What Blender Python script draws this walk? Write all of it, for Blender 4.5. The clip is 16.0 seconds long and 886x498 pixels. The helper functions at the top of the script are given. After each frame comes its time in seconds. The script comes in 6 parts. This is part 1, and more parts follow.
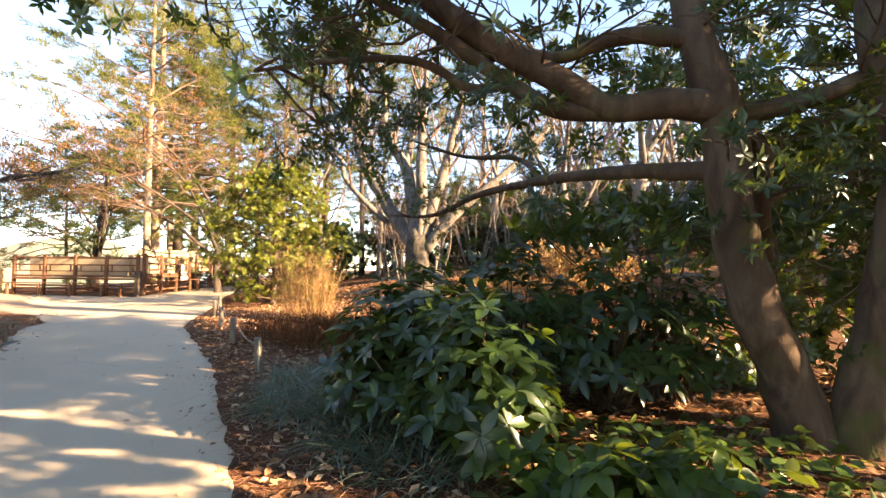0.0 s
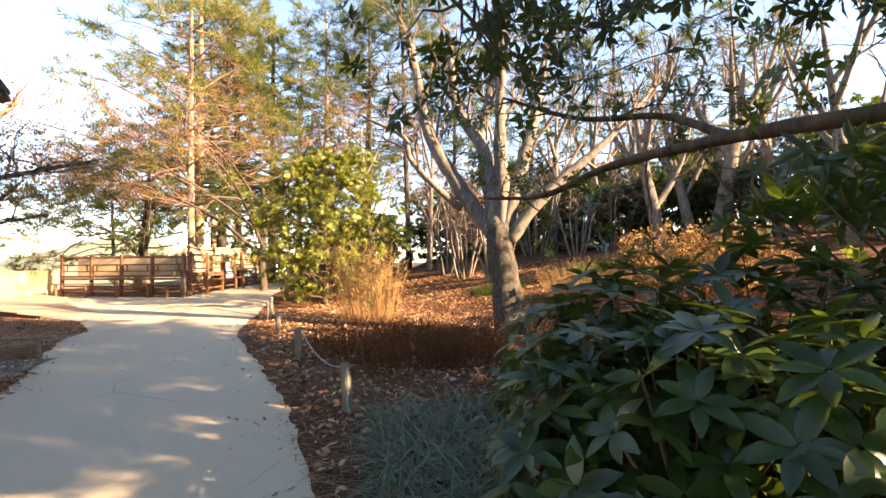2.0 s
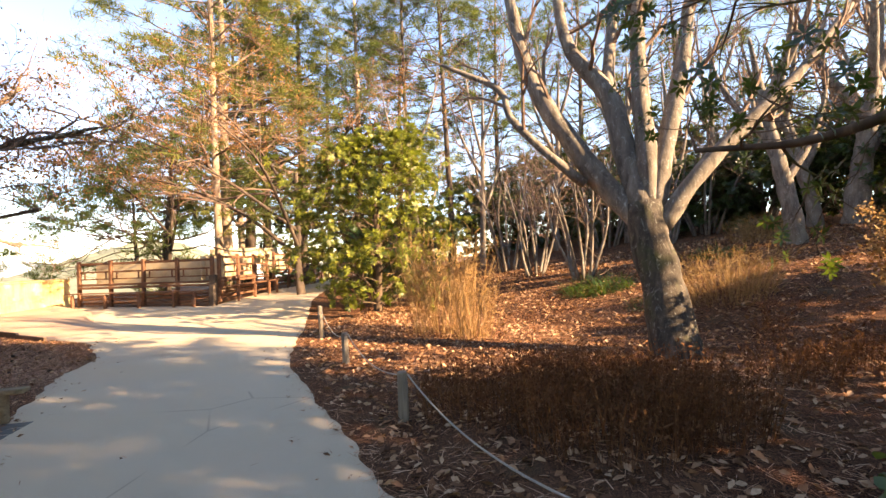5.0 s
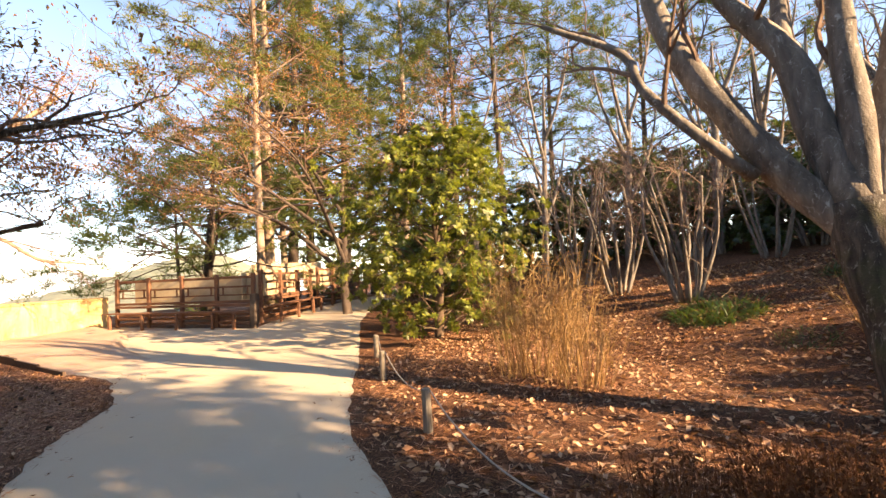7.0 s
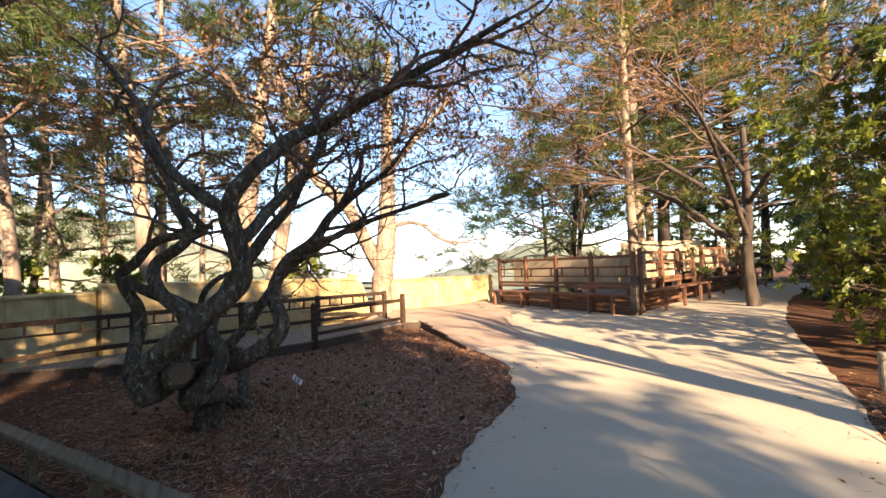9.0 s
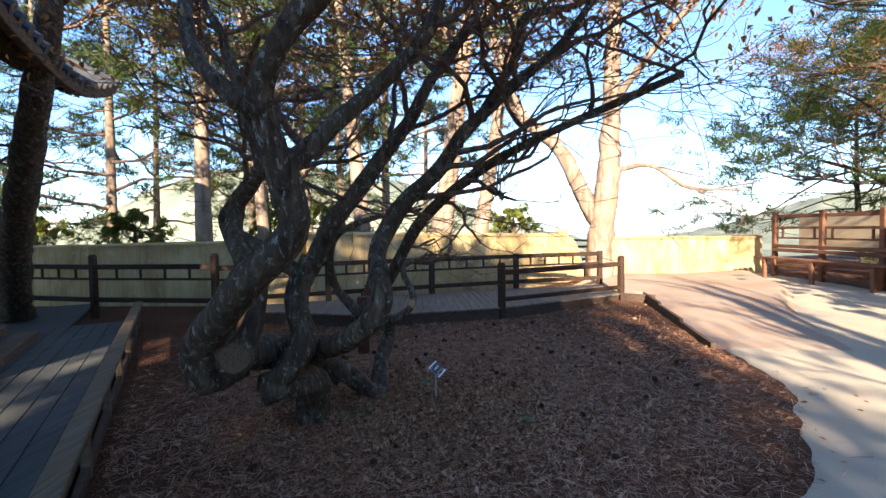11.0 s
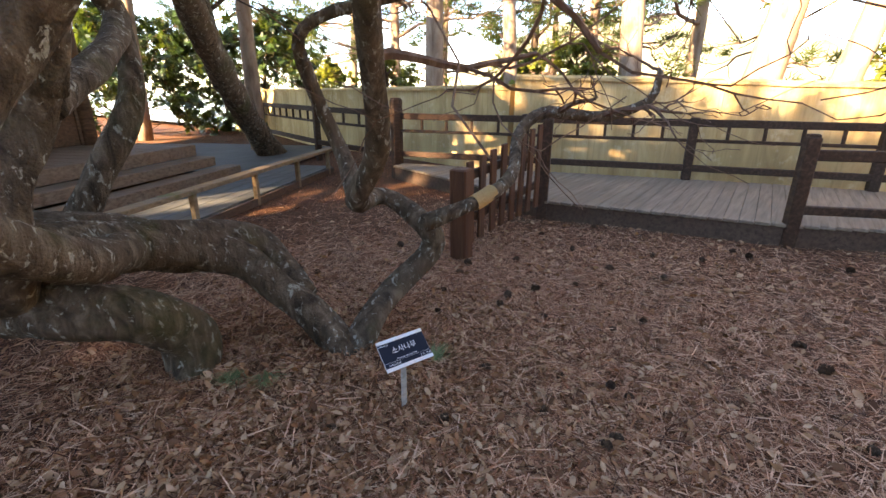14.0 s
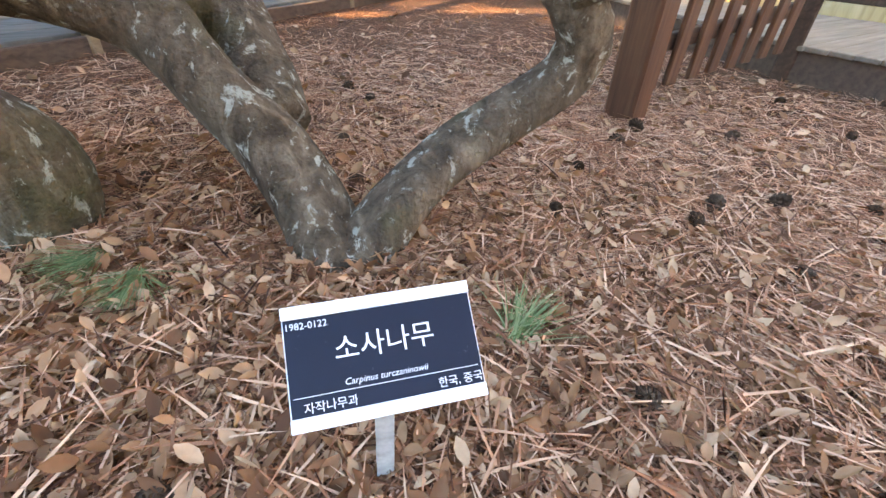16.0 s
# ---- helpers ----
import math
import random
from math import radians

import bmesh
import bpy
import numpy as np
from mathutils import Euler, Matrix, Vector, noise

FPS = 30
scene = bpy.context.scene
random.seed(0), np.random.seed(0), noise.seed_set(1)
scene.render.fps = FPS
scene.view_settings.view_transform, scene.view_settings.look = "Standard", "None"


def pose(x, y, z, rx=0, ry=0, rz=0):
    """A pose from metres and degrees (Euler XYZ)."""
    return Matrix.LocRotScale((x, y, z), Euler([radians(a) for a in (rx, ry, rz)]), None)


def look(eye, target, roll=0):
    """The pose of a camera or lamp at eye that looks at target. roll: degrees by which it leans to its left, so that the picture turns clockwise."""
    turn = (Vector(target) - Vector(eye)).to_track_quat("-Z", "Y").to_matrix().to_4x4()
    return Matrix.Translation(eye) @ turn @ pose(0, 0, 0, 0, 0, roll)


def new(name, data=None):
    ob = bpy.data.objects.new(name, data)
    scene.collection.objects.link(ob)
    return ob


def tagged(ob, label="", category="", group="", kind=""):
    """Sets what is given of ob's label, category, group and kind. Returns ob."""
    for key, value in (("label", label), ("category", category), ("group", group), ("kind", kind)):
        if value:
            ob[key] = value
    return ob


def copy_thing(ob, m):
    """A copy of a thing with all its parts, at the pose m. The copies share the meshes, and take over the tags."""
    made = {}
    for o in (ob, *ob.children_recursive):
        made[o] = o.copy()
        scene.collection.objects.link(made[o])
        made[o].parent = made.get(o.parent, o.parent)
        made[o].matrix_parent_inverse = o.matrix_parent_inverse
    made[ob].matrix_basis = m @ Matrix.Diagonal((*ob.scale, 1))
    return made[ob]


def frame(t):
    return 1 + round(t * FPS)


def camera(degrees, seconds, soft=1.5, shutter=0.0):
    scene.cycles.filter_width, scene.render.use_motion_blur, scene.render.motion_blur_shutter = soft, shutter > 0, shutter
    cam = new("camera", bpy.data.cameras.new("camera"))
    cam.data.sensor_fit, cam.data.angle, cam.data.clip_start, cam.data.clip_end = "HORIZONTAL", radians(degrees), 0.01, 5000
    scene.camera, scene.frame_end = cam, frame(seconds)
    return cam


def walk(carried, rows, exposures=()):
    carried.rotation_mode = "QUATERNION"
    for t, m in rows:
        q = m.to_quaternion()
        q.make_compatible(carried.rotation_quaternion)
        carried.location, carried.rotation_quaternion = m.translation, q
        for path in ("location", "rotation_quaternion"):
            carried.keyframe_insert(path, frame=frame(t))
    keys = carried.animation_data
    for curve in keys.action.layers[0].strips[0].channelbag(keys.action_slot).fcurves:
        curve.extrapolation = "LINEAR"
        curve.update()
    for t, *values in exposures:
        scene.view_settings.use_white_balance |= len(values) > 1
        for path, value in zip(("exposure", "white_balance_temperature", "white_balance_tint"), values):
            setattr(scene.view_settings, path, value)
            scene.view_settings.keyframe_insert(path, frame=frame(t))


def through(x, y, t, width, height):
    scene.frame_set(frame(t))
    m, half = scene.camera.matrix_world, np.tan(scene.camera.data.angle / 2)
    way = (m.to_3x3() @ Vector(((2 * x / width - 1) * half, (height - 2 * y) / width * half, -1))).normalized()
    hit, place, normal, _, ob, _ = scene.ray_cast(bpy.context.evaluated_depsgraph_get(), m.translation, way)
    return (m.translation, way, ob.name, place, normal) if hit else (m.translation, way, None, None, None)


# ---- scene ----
cam = camera(87.6, 16.0)
PATH = [
    (0, (3.571, -0.454, 1.55), (3.286, 1.524, 1.643), 0.6),
    (0.5, (3.3, -0.025, 1.455), (2.988, 1.948, 1.538), 0.2),
    (1, (2.872, 0.36, 1.495), (2.532, 2.33, 1.569), -0.2),
    (1.5, (2.424, 0.789, 1.662), (2.034, 2.749, 1.725), -0.6),
    (2, (2.001, 1.27, 1.639), (1.578, 3.224, 1.693), -0.6),
    (2.5, (1.57, 1.652, 1.67), (1.12, 3.6, 1.709), -1.1),
    (3, (1.158, 2.007, 1.7), (0.678, 3.948, 1.746), -1.4),
    (3.5, (0.714, 2.488, 1.678), (0.223, 4.427, 1.719), -1.6),
    (4, (0.308, 2.935, 1.662), (-0.185, 4.873, 1.693), -1.8),
    (4.2, (0.125, 3.14, 1.678), (-0.382, 5.075, 1.708), -1.9),
    (6.3, (-1.229, 5.167, 1.788), (-1.728, 7.103, 1.844), -2.7),
    (6.5, (-1.426, 5.399, 1.854), (-1.935, 7.332, 1.922), -2.6),
    (7, (-1.915, 5.745, 1.93), (-2.571, 7.632, 2.018), -2.6),
    (7.5, (-2.547, 6.074, 1.905), (-3.515, 7.822, 2.006), -2.8),
    (8, (-3.245, 6.418, 1.933), (-4.51, 7.963, 2.036), -2.9),
    (8.5, (-3.893, 6.703, 1.914), (-5.431, 7.976, 2.019), -2.6),
    (9, (-4.383, 7.05, 1.88), (-6.118, 8.041, 1.953), -2.1),
    (9.5, (-4.851, 7.465, 1.879), (-6.715, 8.188, 1.904), -0.9),
    (10, (-5.443, 7.836, 1.797), (-7.383, 8.321, 1.781), -0.1),
    (10.2, (-5.696, 7.952, 1.822), (-7.659, 8.336, 1.792), 0.0),
    (12.3, (-7.956, 9.562, 1.602), (-9.888, 9.115, 1.339), -1.6),
    (12.5, (-8.196, 9.686, 1.572), (-10.097, 9.145, 1.266), -1.2),
    (13, (-8.924, 9.918, 1.579), (-10.716, 9.123, 1.184), -1.0),
    (13.5, (-9.611, 10.059, 1.498), (-11.272, 9.064, 1.001), -0.4),
    (14, (-10.136, 9.897, 1.441), (-11.639, 8.746, 0.796), 0.3),
    (14.5, (-10.64, 9.613, 1.324), (-11.964, 8.343, 0.528), 2.1),
    (15, (-11.133, 9.327, 1.118), (-12.278, 8.011, 0.14), 2.9),
    (15.5, (-11.269, 9.123, 0.96), (-12.28, 7.811, -0.161), 3.8),
    (16, (-11.39, 8.93, 0.722), (-12.352, 7.618, -0.441), 4.3),
]
EXPOSURE = [(0, 2.85, 9200, 18), (4, 2.6, 9500, 20), (7, 2.25, 9500, 21), (8, 2.0, 8700, 18), (9.5, 2.0, 6900, 13), (10, 2.0, 6300, 11), (12.5, 2.12, 6500, 14), (13, 2.45, 7700, 19), (13.5, 2.85, 8500, 20), (14.5, 3.98, 9500, 20), (15.2, 4.5, 9900, 18), (16, 5.0, 9700, 15)]
walk(cam, [(t, look(eye, target, roll)) for t, eye, target, roll in PATH], EXPOSURE)

# ---- world, sun ----
SUN_AZ, SUN_EL = 97.0, 23.0          # degrees clockwise from +y, and above the horizon
world = bpy.data.worlds.new("sky")
scene.world = world
world.use_nodes = True
wn = world.node_tree.nodes
sky = wn.new("ShaderNodeTexSky")
sky.sky_type = "NISHITA"
sky.sun_disc = False
sky.sun_elevation, sky.sun_rotation = radians(SUN_EL), radians(SUN_AZ)
sky.air_density, sky.dust_density, sky.ozone_density = 0.8, 0.0, 3.0
wn["Background"].inputs["Strength"].default_value = 0.12
tint = wn.new("ShaderNodeHueSaturation")
tint.inputs["Saturation"].default_value = 1.04
world.node_tree.links.new(sky.outputs["Color"], tint.inputs["Color"])
world.node_tree.links.new(tint.outputs["Color"], wn["Background"].inputs["Color"])
sun = new("sun", bpy.data.lights.new("sun", "SUN"))
sun.data.energy, sun.data.angle, sun.data.color = 5.0, radians(0.55), (1.0, 0.86, 0.66)
sun_from = Vector((math.sin(radians(SUN_AZ)) * math.cos(radians(SUN_EL)), math.cos(radians(SUN_AZ)) * math.cos(radians(SUN_EL)), math.sin(radians(SUN_EL))))
sun.matrix_world = look(sun_from * 60, (0, 0, 0))

# ---- materials ----
def rgb(c):
    return (c[0], c[1], c[2], 1.0)


class Mat:
    """A small builder for node materials."""
    def __init__(self, name, rough=0.8, spec=0.3):
        self.m = bpy.data.materials.new(name)
        self.m.use_nodes = True
        self.n, self.l = self.m.node_tree.nodes, self.m.node_tree.links
        self.b = self.n["Principled BSDF"]
        self.b.inputs["Roughness"].default_value = rough
        self.b.inputs["Specular IOR Level"].default_value = spec
        self.coord = self.n.new("ShaderNodeTexCoord")

    def put(self, a, b):
        self.l.new(a, b)

    def scaled(self, sx, sy=None, sz=None):
        k = self.n.new("ShaderNodeMapping")
        k.inputs["Scale"].default_value = (sx, sy or sx, sz or sx)
        self.put(self.coord.outputs["Object"], k.inputs["Vector"])
        return k.outputs["Vector"]

    def noise(self, scale, detail=4.0, vec=None, rough=0.55, distort=0.0):
        k = self.n.new("ShaderNodeTexNoise")
        k.inputs["Scale"].default_value, k.inputs["Detail"].default_value = scale, detail
        k.inputs["Roughness"].default_value, k.inputs["Distortion"].default_value = rough, distort
        self.put(vec or self.coord.outputs["Object"], k.inputs["Vector"])
        return k.outputs["Fac"]

    def voronoi(self, scale, feature="F1", vec=None, out="Distance"):
        k = self.n.new("ShaderNodeTexVoronoi")
        k.feature = feature
        k.inputs["Scale"].default_value = scale
        self.put(vec or self.coord.outputs["Object"], k.inputs["Vector"])
        return k.outputs[out]

    def ramp(self, fac, stops):
        k = self.n.new("ShaderNodeValToRGB")
        e = k.color_ramp.elements
        while len(e) < len(stops):
            e.new(0.5)
        for q, (p, c) in zip(e, stops):
            q.position, q.color = p, rgb(c) if not isinstance(c, float) else (c, c, c, 1)
        self.put(fac, k.inputs["Fac"])
        return k.outputs["Color"]

    def mix(self, fac, a, b, blend="MIX"):
        k = self.n.new("ShaderNodeMix")
        k.data_type, k.blend_type = "RGBA", blend
        for value, slot in ((fac, k.inputs[0]), (a, k.inputs[6]), (b, k.inputs[7])):
            if isinstance(value, (int, float)):
                slot.default_value = value
            elif isinstance(value, tuple):
                slot.default_value = rgb(value)
            else:
                self.put(value, slot)
        return k.outputs[2]

    def island(self):
        return self.n.new("ShaderNodeNewGeometry").outputs["Random Per Island"]

    def random(self):
        return self.n.new("ShaderNodeObjectInfo").outputs["Random"]

    def colour(self, out):
        self.put(out, self.b.inputs["Base Color"])
        return self

    def bump(self, height, strength=0.5, distance=0.01):
        k = self.n.new("ShaderNodeBump")
        k.inputs["Strength"].default_value, k.inputs["Distance"].default_value = strength, distance
        self.put(height, k.inputs["Height"])
        self.put(k.outputs["Normal"], self.b.inputs["Normal"])
        return self

    def roughness(self, out):
        self.put(out, self.b.inputs["Roughness"])
        return self


def bark_mat(name, dark, mid, light, scale=9.0, lichen=None, moss=0.0, strength=0.9, cover=0.6):
    m = Mat(name, 0.9, 0.15)
    v = m.scaled(scale, scale, scale * 0.3)
    n1 = m.noise(1.0, 6, v, 0.6, 0.6)
    c = m.ramp(n1, [(0.3, dark), (0.52, mid), (0.72, light)])
    big = m.noise(1.3, 3)
    c = m.mix(m.ramp(big, [(0.35, 0.0), (0.7, 0.6)]), c, mid)
    if lichen:
        pale = m.ramp(m.noise(21.0 if cover > 0.6 else 13.0, 6, m.scaled(1, 1, 0.6), 0.7, 0.5 if cover > 0.6 else 1.6), [(0.57, 0.0), (0.63 if cover > 0.6 else 0.66, cover)])
        c = m.mix(pale, c, lichen)
    if moss:
        green = m.ramp(m.noise(2.2, 5), [(0.55, 0.0), (0.68, moss)])
        c = m.mix(green, c, (0.07, 0.09, 0.02))
    m.colour(c)
    ridges = m.mix(0.5, n1, m.noise(scale * 5, 3))
    return m.bump(ridges, strength, 0.04 if cover > 0.6 else 0.02).m


def leaf_mat(name, tones, rough=0.45, spec=0.4, through=0.25, warm=(0.35, 0.42, 0.05)):
    m = Mat(name, rough, spec)
    r = m.island()
    k = len(tones)
    c = m.ramp(r, [(i / max(k - 1, 1), t) for i, t in enumerate(tones)])
    c = m.mix(m.ramp(m.noise(25.0, 3), [(0.3, 0.0), (0.7, 0.35)]), c, tuple(x * 0.7 for x in tones[0]))
    m.colour(c)
    if through:
        t = m.n.new("ShaderNodeBsdfTranslucent")
        m.put(m.mix(0.6, c, warm), t.inputs["Color"])
        s = m.n.new("ShaderNodeMixShader")
        s.inputs[0].default_value = through
        m.put(m.b.outputs[0], s.inputs[1])
        m.put(t.outputs[0], s.inputs[2])
        m.put(s.outputs[0], m.n["Material Output"].inputs["Surface"])
    return m.m


def wood_mat(name, dark, mid, light, scale=3.0, rough=0.75, lengthwise=0, moss=None):
    """Grain runs along the given axis of the piece's own space."""
    m = Mat(name, rough, 0.25)
    s = [scale * 9] * 3
    s[lengthwise] = scale * 0.6
    v = m.scaled(*s)
    n1 = m.noise(1.0, 5, v, 0.6, 0.4)
    c = m.ramp(n1, [(0.25, dark), (0.5, mid), (0.8, light)])
    c = m.mix(m.ramp(m.noise(1.7, 4), [(0.35, 0.0), (0.75, 0.7)]), c, tuple(x * 0.8 for x in mid))
    c = m.mix(0.35, c, m.ramp(m.random(), [(0.0, dark), (1.0, light)]), "SOFT_LIGHT")
    if moss:
        c = m.mix(m.ramp(m.noise(3.1, 5), [(0.6, 0.0), (0.75, 0.8)]), c, moss)
    return m.colour(c).bump(n1, 0.45, 0.006).m


M = {}
g = Mat("pine_litter", 0.95, 0.1)
fine = g.noise(55.0, 6, None, 0.7, 0.8)
streak = g.noise(1.0, 5, g.scaled(26, 90, 20), 0.6, 1.5)
streak2 = g.noise(1.0, 5, g.scaled(90, 24, 20), 0.6, 1.5)
st = g.mix(0.5, streak, streak2)
c = g.ramp(g.mix(0.5, fine, st), [(0.44, (0.014, 0.006, 0.004)), (0.53, (0.12, 0.050, 0.026)), (0.60, (0.38, 0.18, 0.095)), (0.7, (0.58, 0.36, 0.21))])
c = g.mix(g.ramp(g.noise(0.5, 4), [(0.4, 0.0), (0.75, 0.35)]), c, (0.27, 0.145, 0.085))
c = g.mix(g.ramp(g.noise(1.6, 5), [(0.58, 0.0), (0.72, 0.5)]), c, (0.10, 0.085, 0.05))
M["litter"] = g.colour(c).bump(g.mix(0.5, fine, st), 0.8, 0.03).m

g = Mat("packed_sand", 0.92, 0.2)
fine = g.noise(140.0, 4, None, 0.7)
big = g.noise(0.55, 5)
c = g.ramp(fine, [(0.3, (0.42, 0.325, 0.22)), (0.7, (0.58, 0.475, 0.34))])
c = g.mix(g.ramp(big, [(0.35, 0.0), (0.7, 0.6)]), c, (0.46, 0.395, 0.315))
c = g.mix(g.ramp(g.noise(2.6, 6, None, 0.65), [(0.55, 0.0), (0.75, 0.45)]), c, (0.42, 0.34, 0.25))
crack = g.ramp(g.voronoi(0.42, "DISTANCE_TO_EDGE", g.scaled(1.0)), [(0.0, 1.0), (0.006, 0.0)])
crack = g.mix(1.0, crack, g.ramp(g.noise(0.4, 2), [(0.55, 0.0), (0.6, 0.4)]), "MULTIPLY")
c = g.mix(crack, c, (0.12, 0.10, 0.09))
M["path"] = g.colour(c).bump(g.mix(0.4, fine, g.noise(9.0, 5)), 0.35, 0.01).m

g = Mat("paved_ramp", 0.85, 0.25)
fine = g.noise(90.0, 4, None, 0.7)
c = g.ramp(fine, [(0.3, (0.30, 0.19, 0.13)), (0.7, (0.45, 0.31, 0.22))])
c = g.mix(g.ramp(g.noise(0.8, 5), [(0.4, 0.0), (0.65, 0.7)]), c, (0.42, 0.33, 0.25))
M["ramp"] = g.colour(c).bump(fine, 0.2, 0.006).m

g = Mat("wall_plaster", 0.92, 0.15)
fine = g.noise(60.0, 5, None, 0.65)
stain = g.noise(1.0, 6, g.scaled(1.6, 1.6, 0.5), 0.65, 0.8)
c = g.ramp(stain, [(0.3, (0.33, 0.22, 0.10)), (0.5, (0.50, 0.35, 0.16)), (0.72, (0.64, 0.49, 0.26))])
c = g.mix(g.ramp(g.noise(3.5, 6, None, 0.7), [(0.56, 0.0), (0.66, 0.55)]), c, (0.66, 0.54, 0.34))
streaks = g.noise(1.0, 4, g.scaled(14, 14, 0.7), 0.6, 0.3)
c = g.mix(g.ramp(streaks, [(0.5, 0.0), (0.7, 0.45)]), c, (0.27, 0.18, 0.085))
M["plaster"] = g.colour(c).bump(g.mix(0.5, fine, stain), 0.4, 0.01).m

M["fence"] = wood_mat("dark_fence_wood", (0.028, 0.017, 0.012), (0.075, 0.043, 0.027), (0.16, 0.095, 0.06))
M["gate"] = wood_mat("red_brown_wood", (0.05, 0.022, 0.013), (0.12, 0.055, 0.03), (0.20, 0.10, 0.055), 3.0, 0.7, 2)
M["deck"] = wood_mat("weathered_deck_boards", (0.13, 0.10, 0.075), (0.25, 0.20, 0.15), (0.36, 0.30, 0.23), 2.5)
M["fascia"] = wood_mat("brown_deck_fascia", (0.05, 0.032, 0.022), (0.12, 0.078, 0.055), (0.19, 0.13, 0.09))
M["bench"] = wood_mat("red_brown_bench_wood", (0.09, 0.042, 0.024), (0.20, 0.10, 0.06), (0.33, 0.19, 0.12))
M["rail"] = wood_mat("mossy_rail_wood", (0.12, 0.09, 0.06), (0.26, 0.19, 0.12), (0.36, 0.28, 0.19), 2.5, 0.8, 0, (0.12, 0.13, 0.04))
M["post"] = wood_mat("grey_post_wood", (0.11, 0.09, 0.07), (0.24, 0.205, 0.165), (0.36, 0.31, 0.25), 4.0, 0.85, 2)
M["hanok"] = wood_mat("old_timber", (0.06, 0.035, 0.022), (0.15, 0.09, 0.055), (0.25, 0.16, 0.10))
M["step"] = wood_mat("pale_step_timber", (0.09, 0.06, 0.042), (0.21, 0.15, 0.105), (0.33, 0.25, 0.18))
M["floor"] = wood_mat("grey_floor_boards", (0.07, 0.07, 0.065), (0.13, 0.13, 0.12), (0.20, 0.20, 0.185), 2.0)

g = Mat("roof_tile", 0.7, 0.3)
c = g.ramp(g.noise(6.0, 5), [(0.3, (0.035, 0.036, 0.04)), (0.7, (0.10, 0.10, 0.105))])
M["tile"] = g.colour(c).bump(g.noise(40.0, 4), 0.3, 0.004).m
g = Mat("rope", 0.95, 0.1)
M["rope"] = g.colour(g.ramp(g.noise(120.0, 3), [(0.3, (0.22, 0.20, 0.17)), (0.7, (0.42, 0.39, 0.34))])).bump(g.noise(200.0, 2), 0.5, 0.003).m
g = Mat("paper_lattice", 0.9, 0.1)
M["paper"] = g.colour(g.ramp(g.noise(3.0, 4), [(0.3, (0.5, 0.46, 0.38)), (0.7, (0.62, 0.58, 0.5))])).m
g = Mat("aluminium", 0.4, 0.5)
g.b.inputs["Metallic"].default_value = 0.6
M["metal"] = g.colour(g.ramp(g.noise(30.0, 4), [(0.3, (0.55, 0.58, 0.62)), (0.7, (0.75, 0.77, 0.8))])).m
g = Mat("stake_metal", 0.6, 0.4)
M["stake"] = g.colour(g.ramp(g.noise(40.0, 4), [(0.3, (0.30, 0.29, 0.27)), (0.7, (0.5, 0.49, 0.46))])).m
g = Mat("sign_blue", 0.45, 0.2)
c = g.mix(g.ramp(g.noise(60.0, 5, None, 0.7), [(0.66, 0.0), (0.8, 0.6)]), (0.008, 0.013, 0.026), (0.16, 0.17, 0.19))
M["signblue"] = g.colour(c).m
g = Mat("sign_white", 0.5, 0.4)
M["signwhite"] = g.colour(g.ramp(g.noise(80.0, 4), [(0.3, (0.68, 0.7, 0.72)), (0.7, (0.82, 0.83, 0.84))])).m
g = Mat("white_board", 0.6, 0.3)
M["board"] = g.colour(g.ramp(g.noise(2.0, 5), [(0.3, (0.38, 0.28, 0.17)), (0.7, (0.52, 0.41, 0.27))])).m
g = Mat("cloth_band", 0.95, 0.1)
M["band"] = g.colour(g.ramp(g.noise(150.0, 3), [(0.3, (0.32, 0.20, 0.09)), (0.7, (0.45, 0.31, 0.15))])).bump(g.noise(300.0, 2), 0.4, 0.002).m
g = Mat("sea", 0.12, 0.5)
M["sea"] = g.colour(g.ramp(g.noise(0.02, 4), [(0.3, (0.10, 0.15, 0.19)), (0.7, (0.16, 0.21, 0.25))])).bump(g.noise(0.6, 4), 0.3, 0.3).m
# Forest greens greyed and paled; the hills' haze lies in this colour.
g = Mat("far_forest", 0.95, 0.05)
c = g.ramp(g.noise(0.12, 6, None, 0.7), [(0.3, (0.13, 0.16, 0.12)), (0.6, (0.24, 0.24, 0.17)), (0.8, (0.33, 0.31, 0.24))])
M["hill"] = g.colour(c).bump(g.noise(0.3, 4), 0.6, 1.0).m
# Distance haze is mixed into the headland's base colour as pale blue-grey.
g = Mat("haze_tinted_hill", 0.95, 0.05)
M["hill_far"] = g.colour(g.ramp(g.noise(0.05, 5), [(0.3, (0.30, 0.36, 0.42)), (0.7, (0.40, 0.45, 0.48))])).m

M["bark_horn"] = bark_mat("hornbeam_bark", (0.022, 0.015, 0.010), (0.115, 0.084, 0.058), (0.27, 0.21, 0.15), 16.0, (0.38, 0.375, 0.32), 0.35, 1.0, 0.85)
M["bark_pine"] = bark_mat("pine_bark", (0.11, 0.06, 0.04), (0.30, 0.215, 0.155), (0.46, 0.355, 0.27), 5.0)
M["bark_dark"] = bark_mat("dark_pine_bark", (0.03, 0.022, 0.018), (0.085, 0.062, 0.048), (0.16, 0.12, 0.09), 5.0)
M["bark_grey"] = bark_mat("grey_bark", (0.06, 0.049, 0.04), (0.17, 0.142, 0.117), (0.31, 0.265, 0.22), 7.0, (0.46, 0.46, 0.42))
# Trunk bark with its shade put into the colour; limbs keep the grey bark.
M["bark_zelk_shaded"] = bark_mat("shaded_ridged_bark", (0.022, 0.018, 0.015), (0.07, 0.057, 0.046), (0.16, 0.13, 0.105), 9.0, (0.34, 0.34, 0.31), 0.3, 1.0)
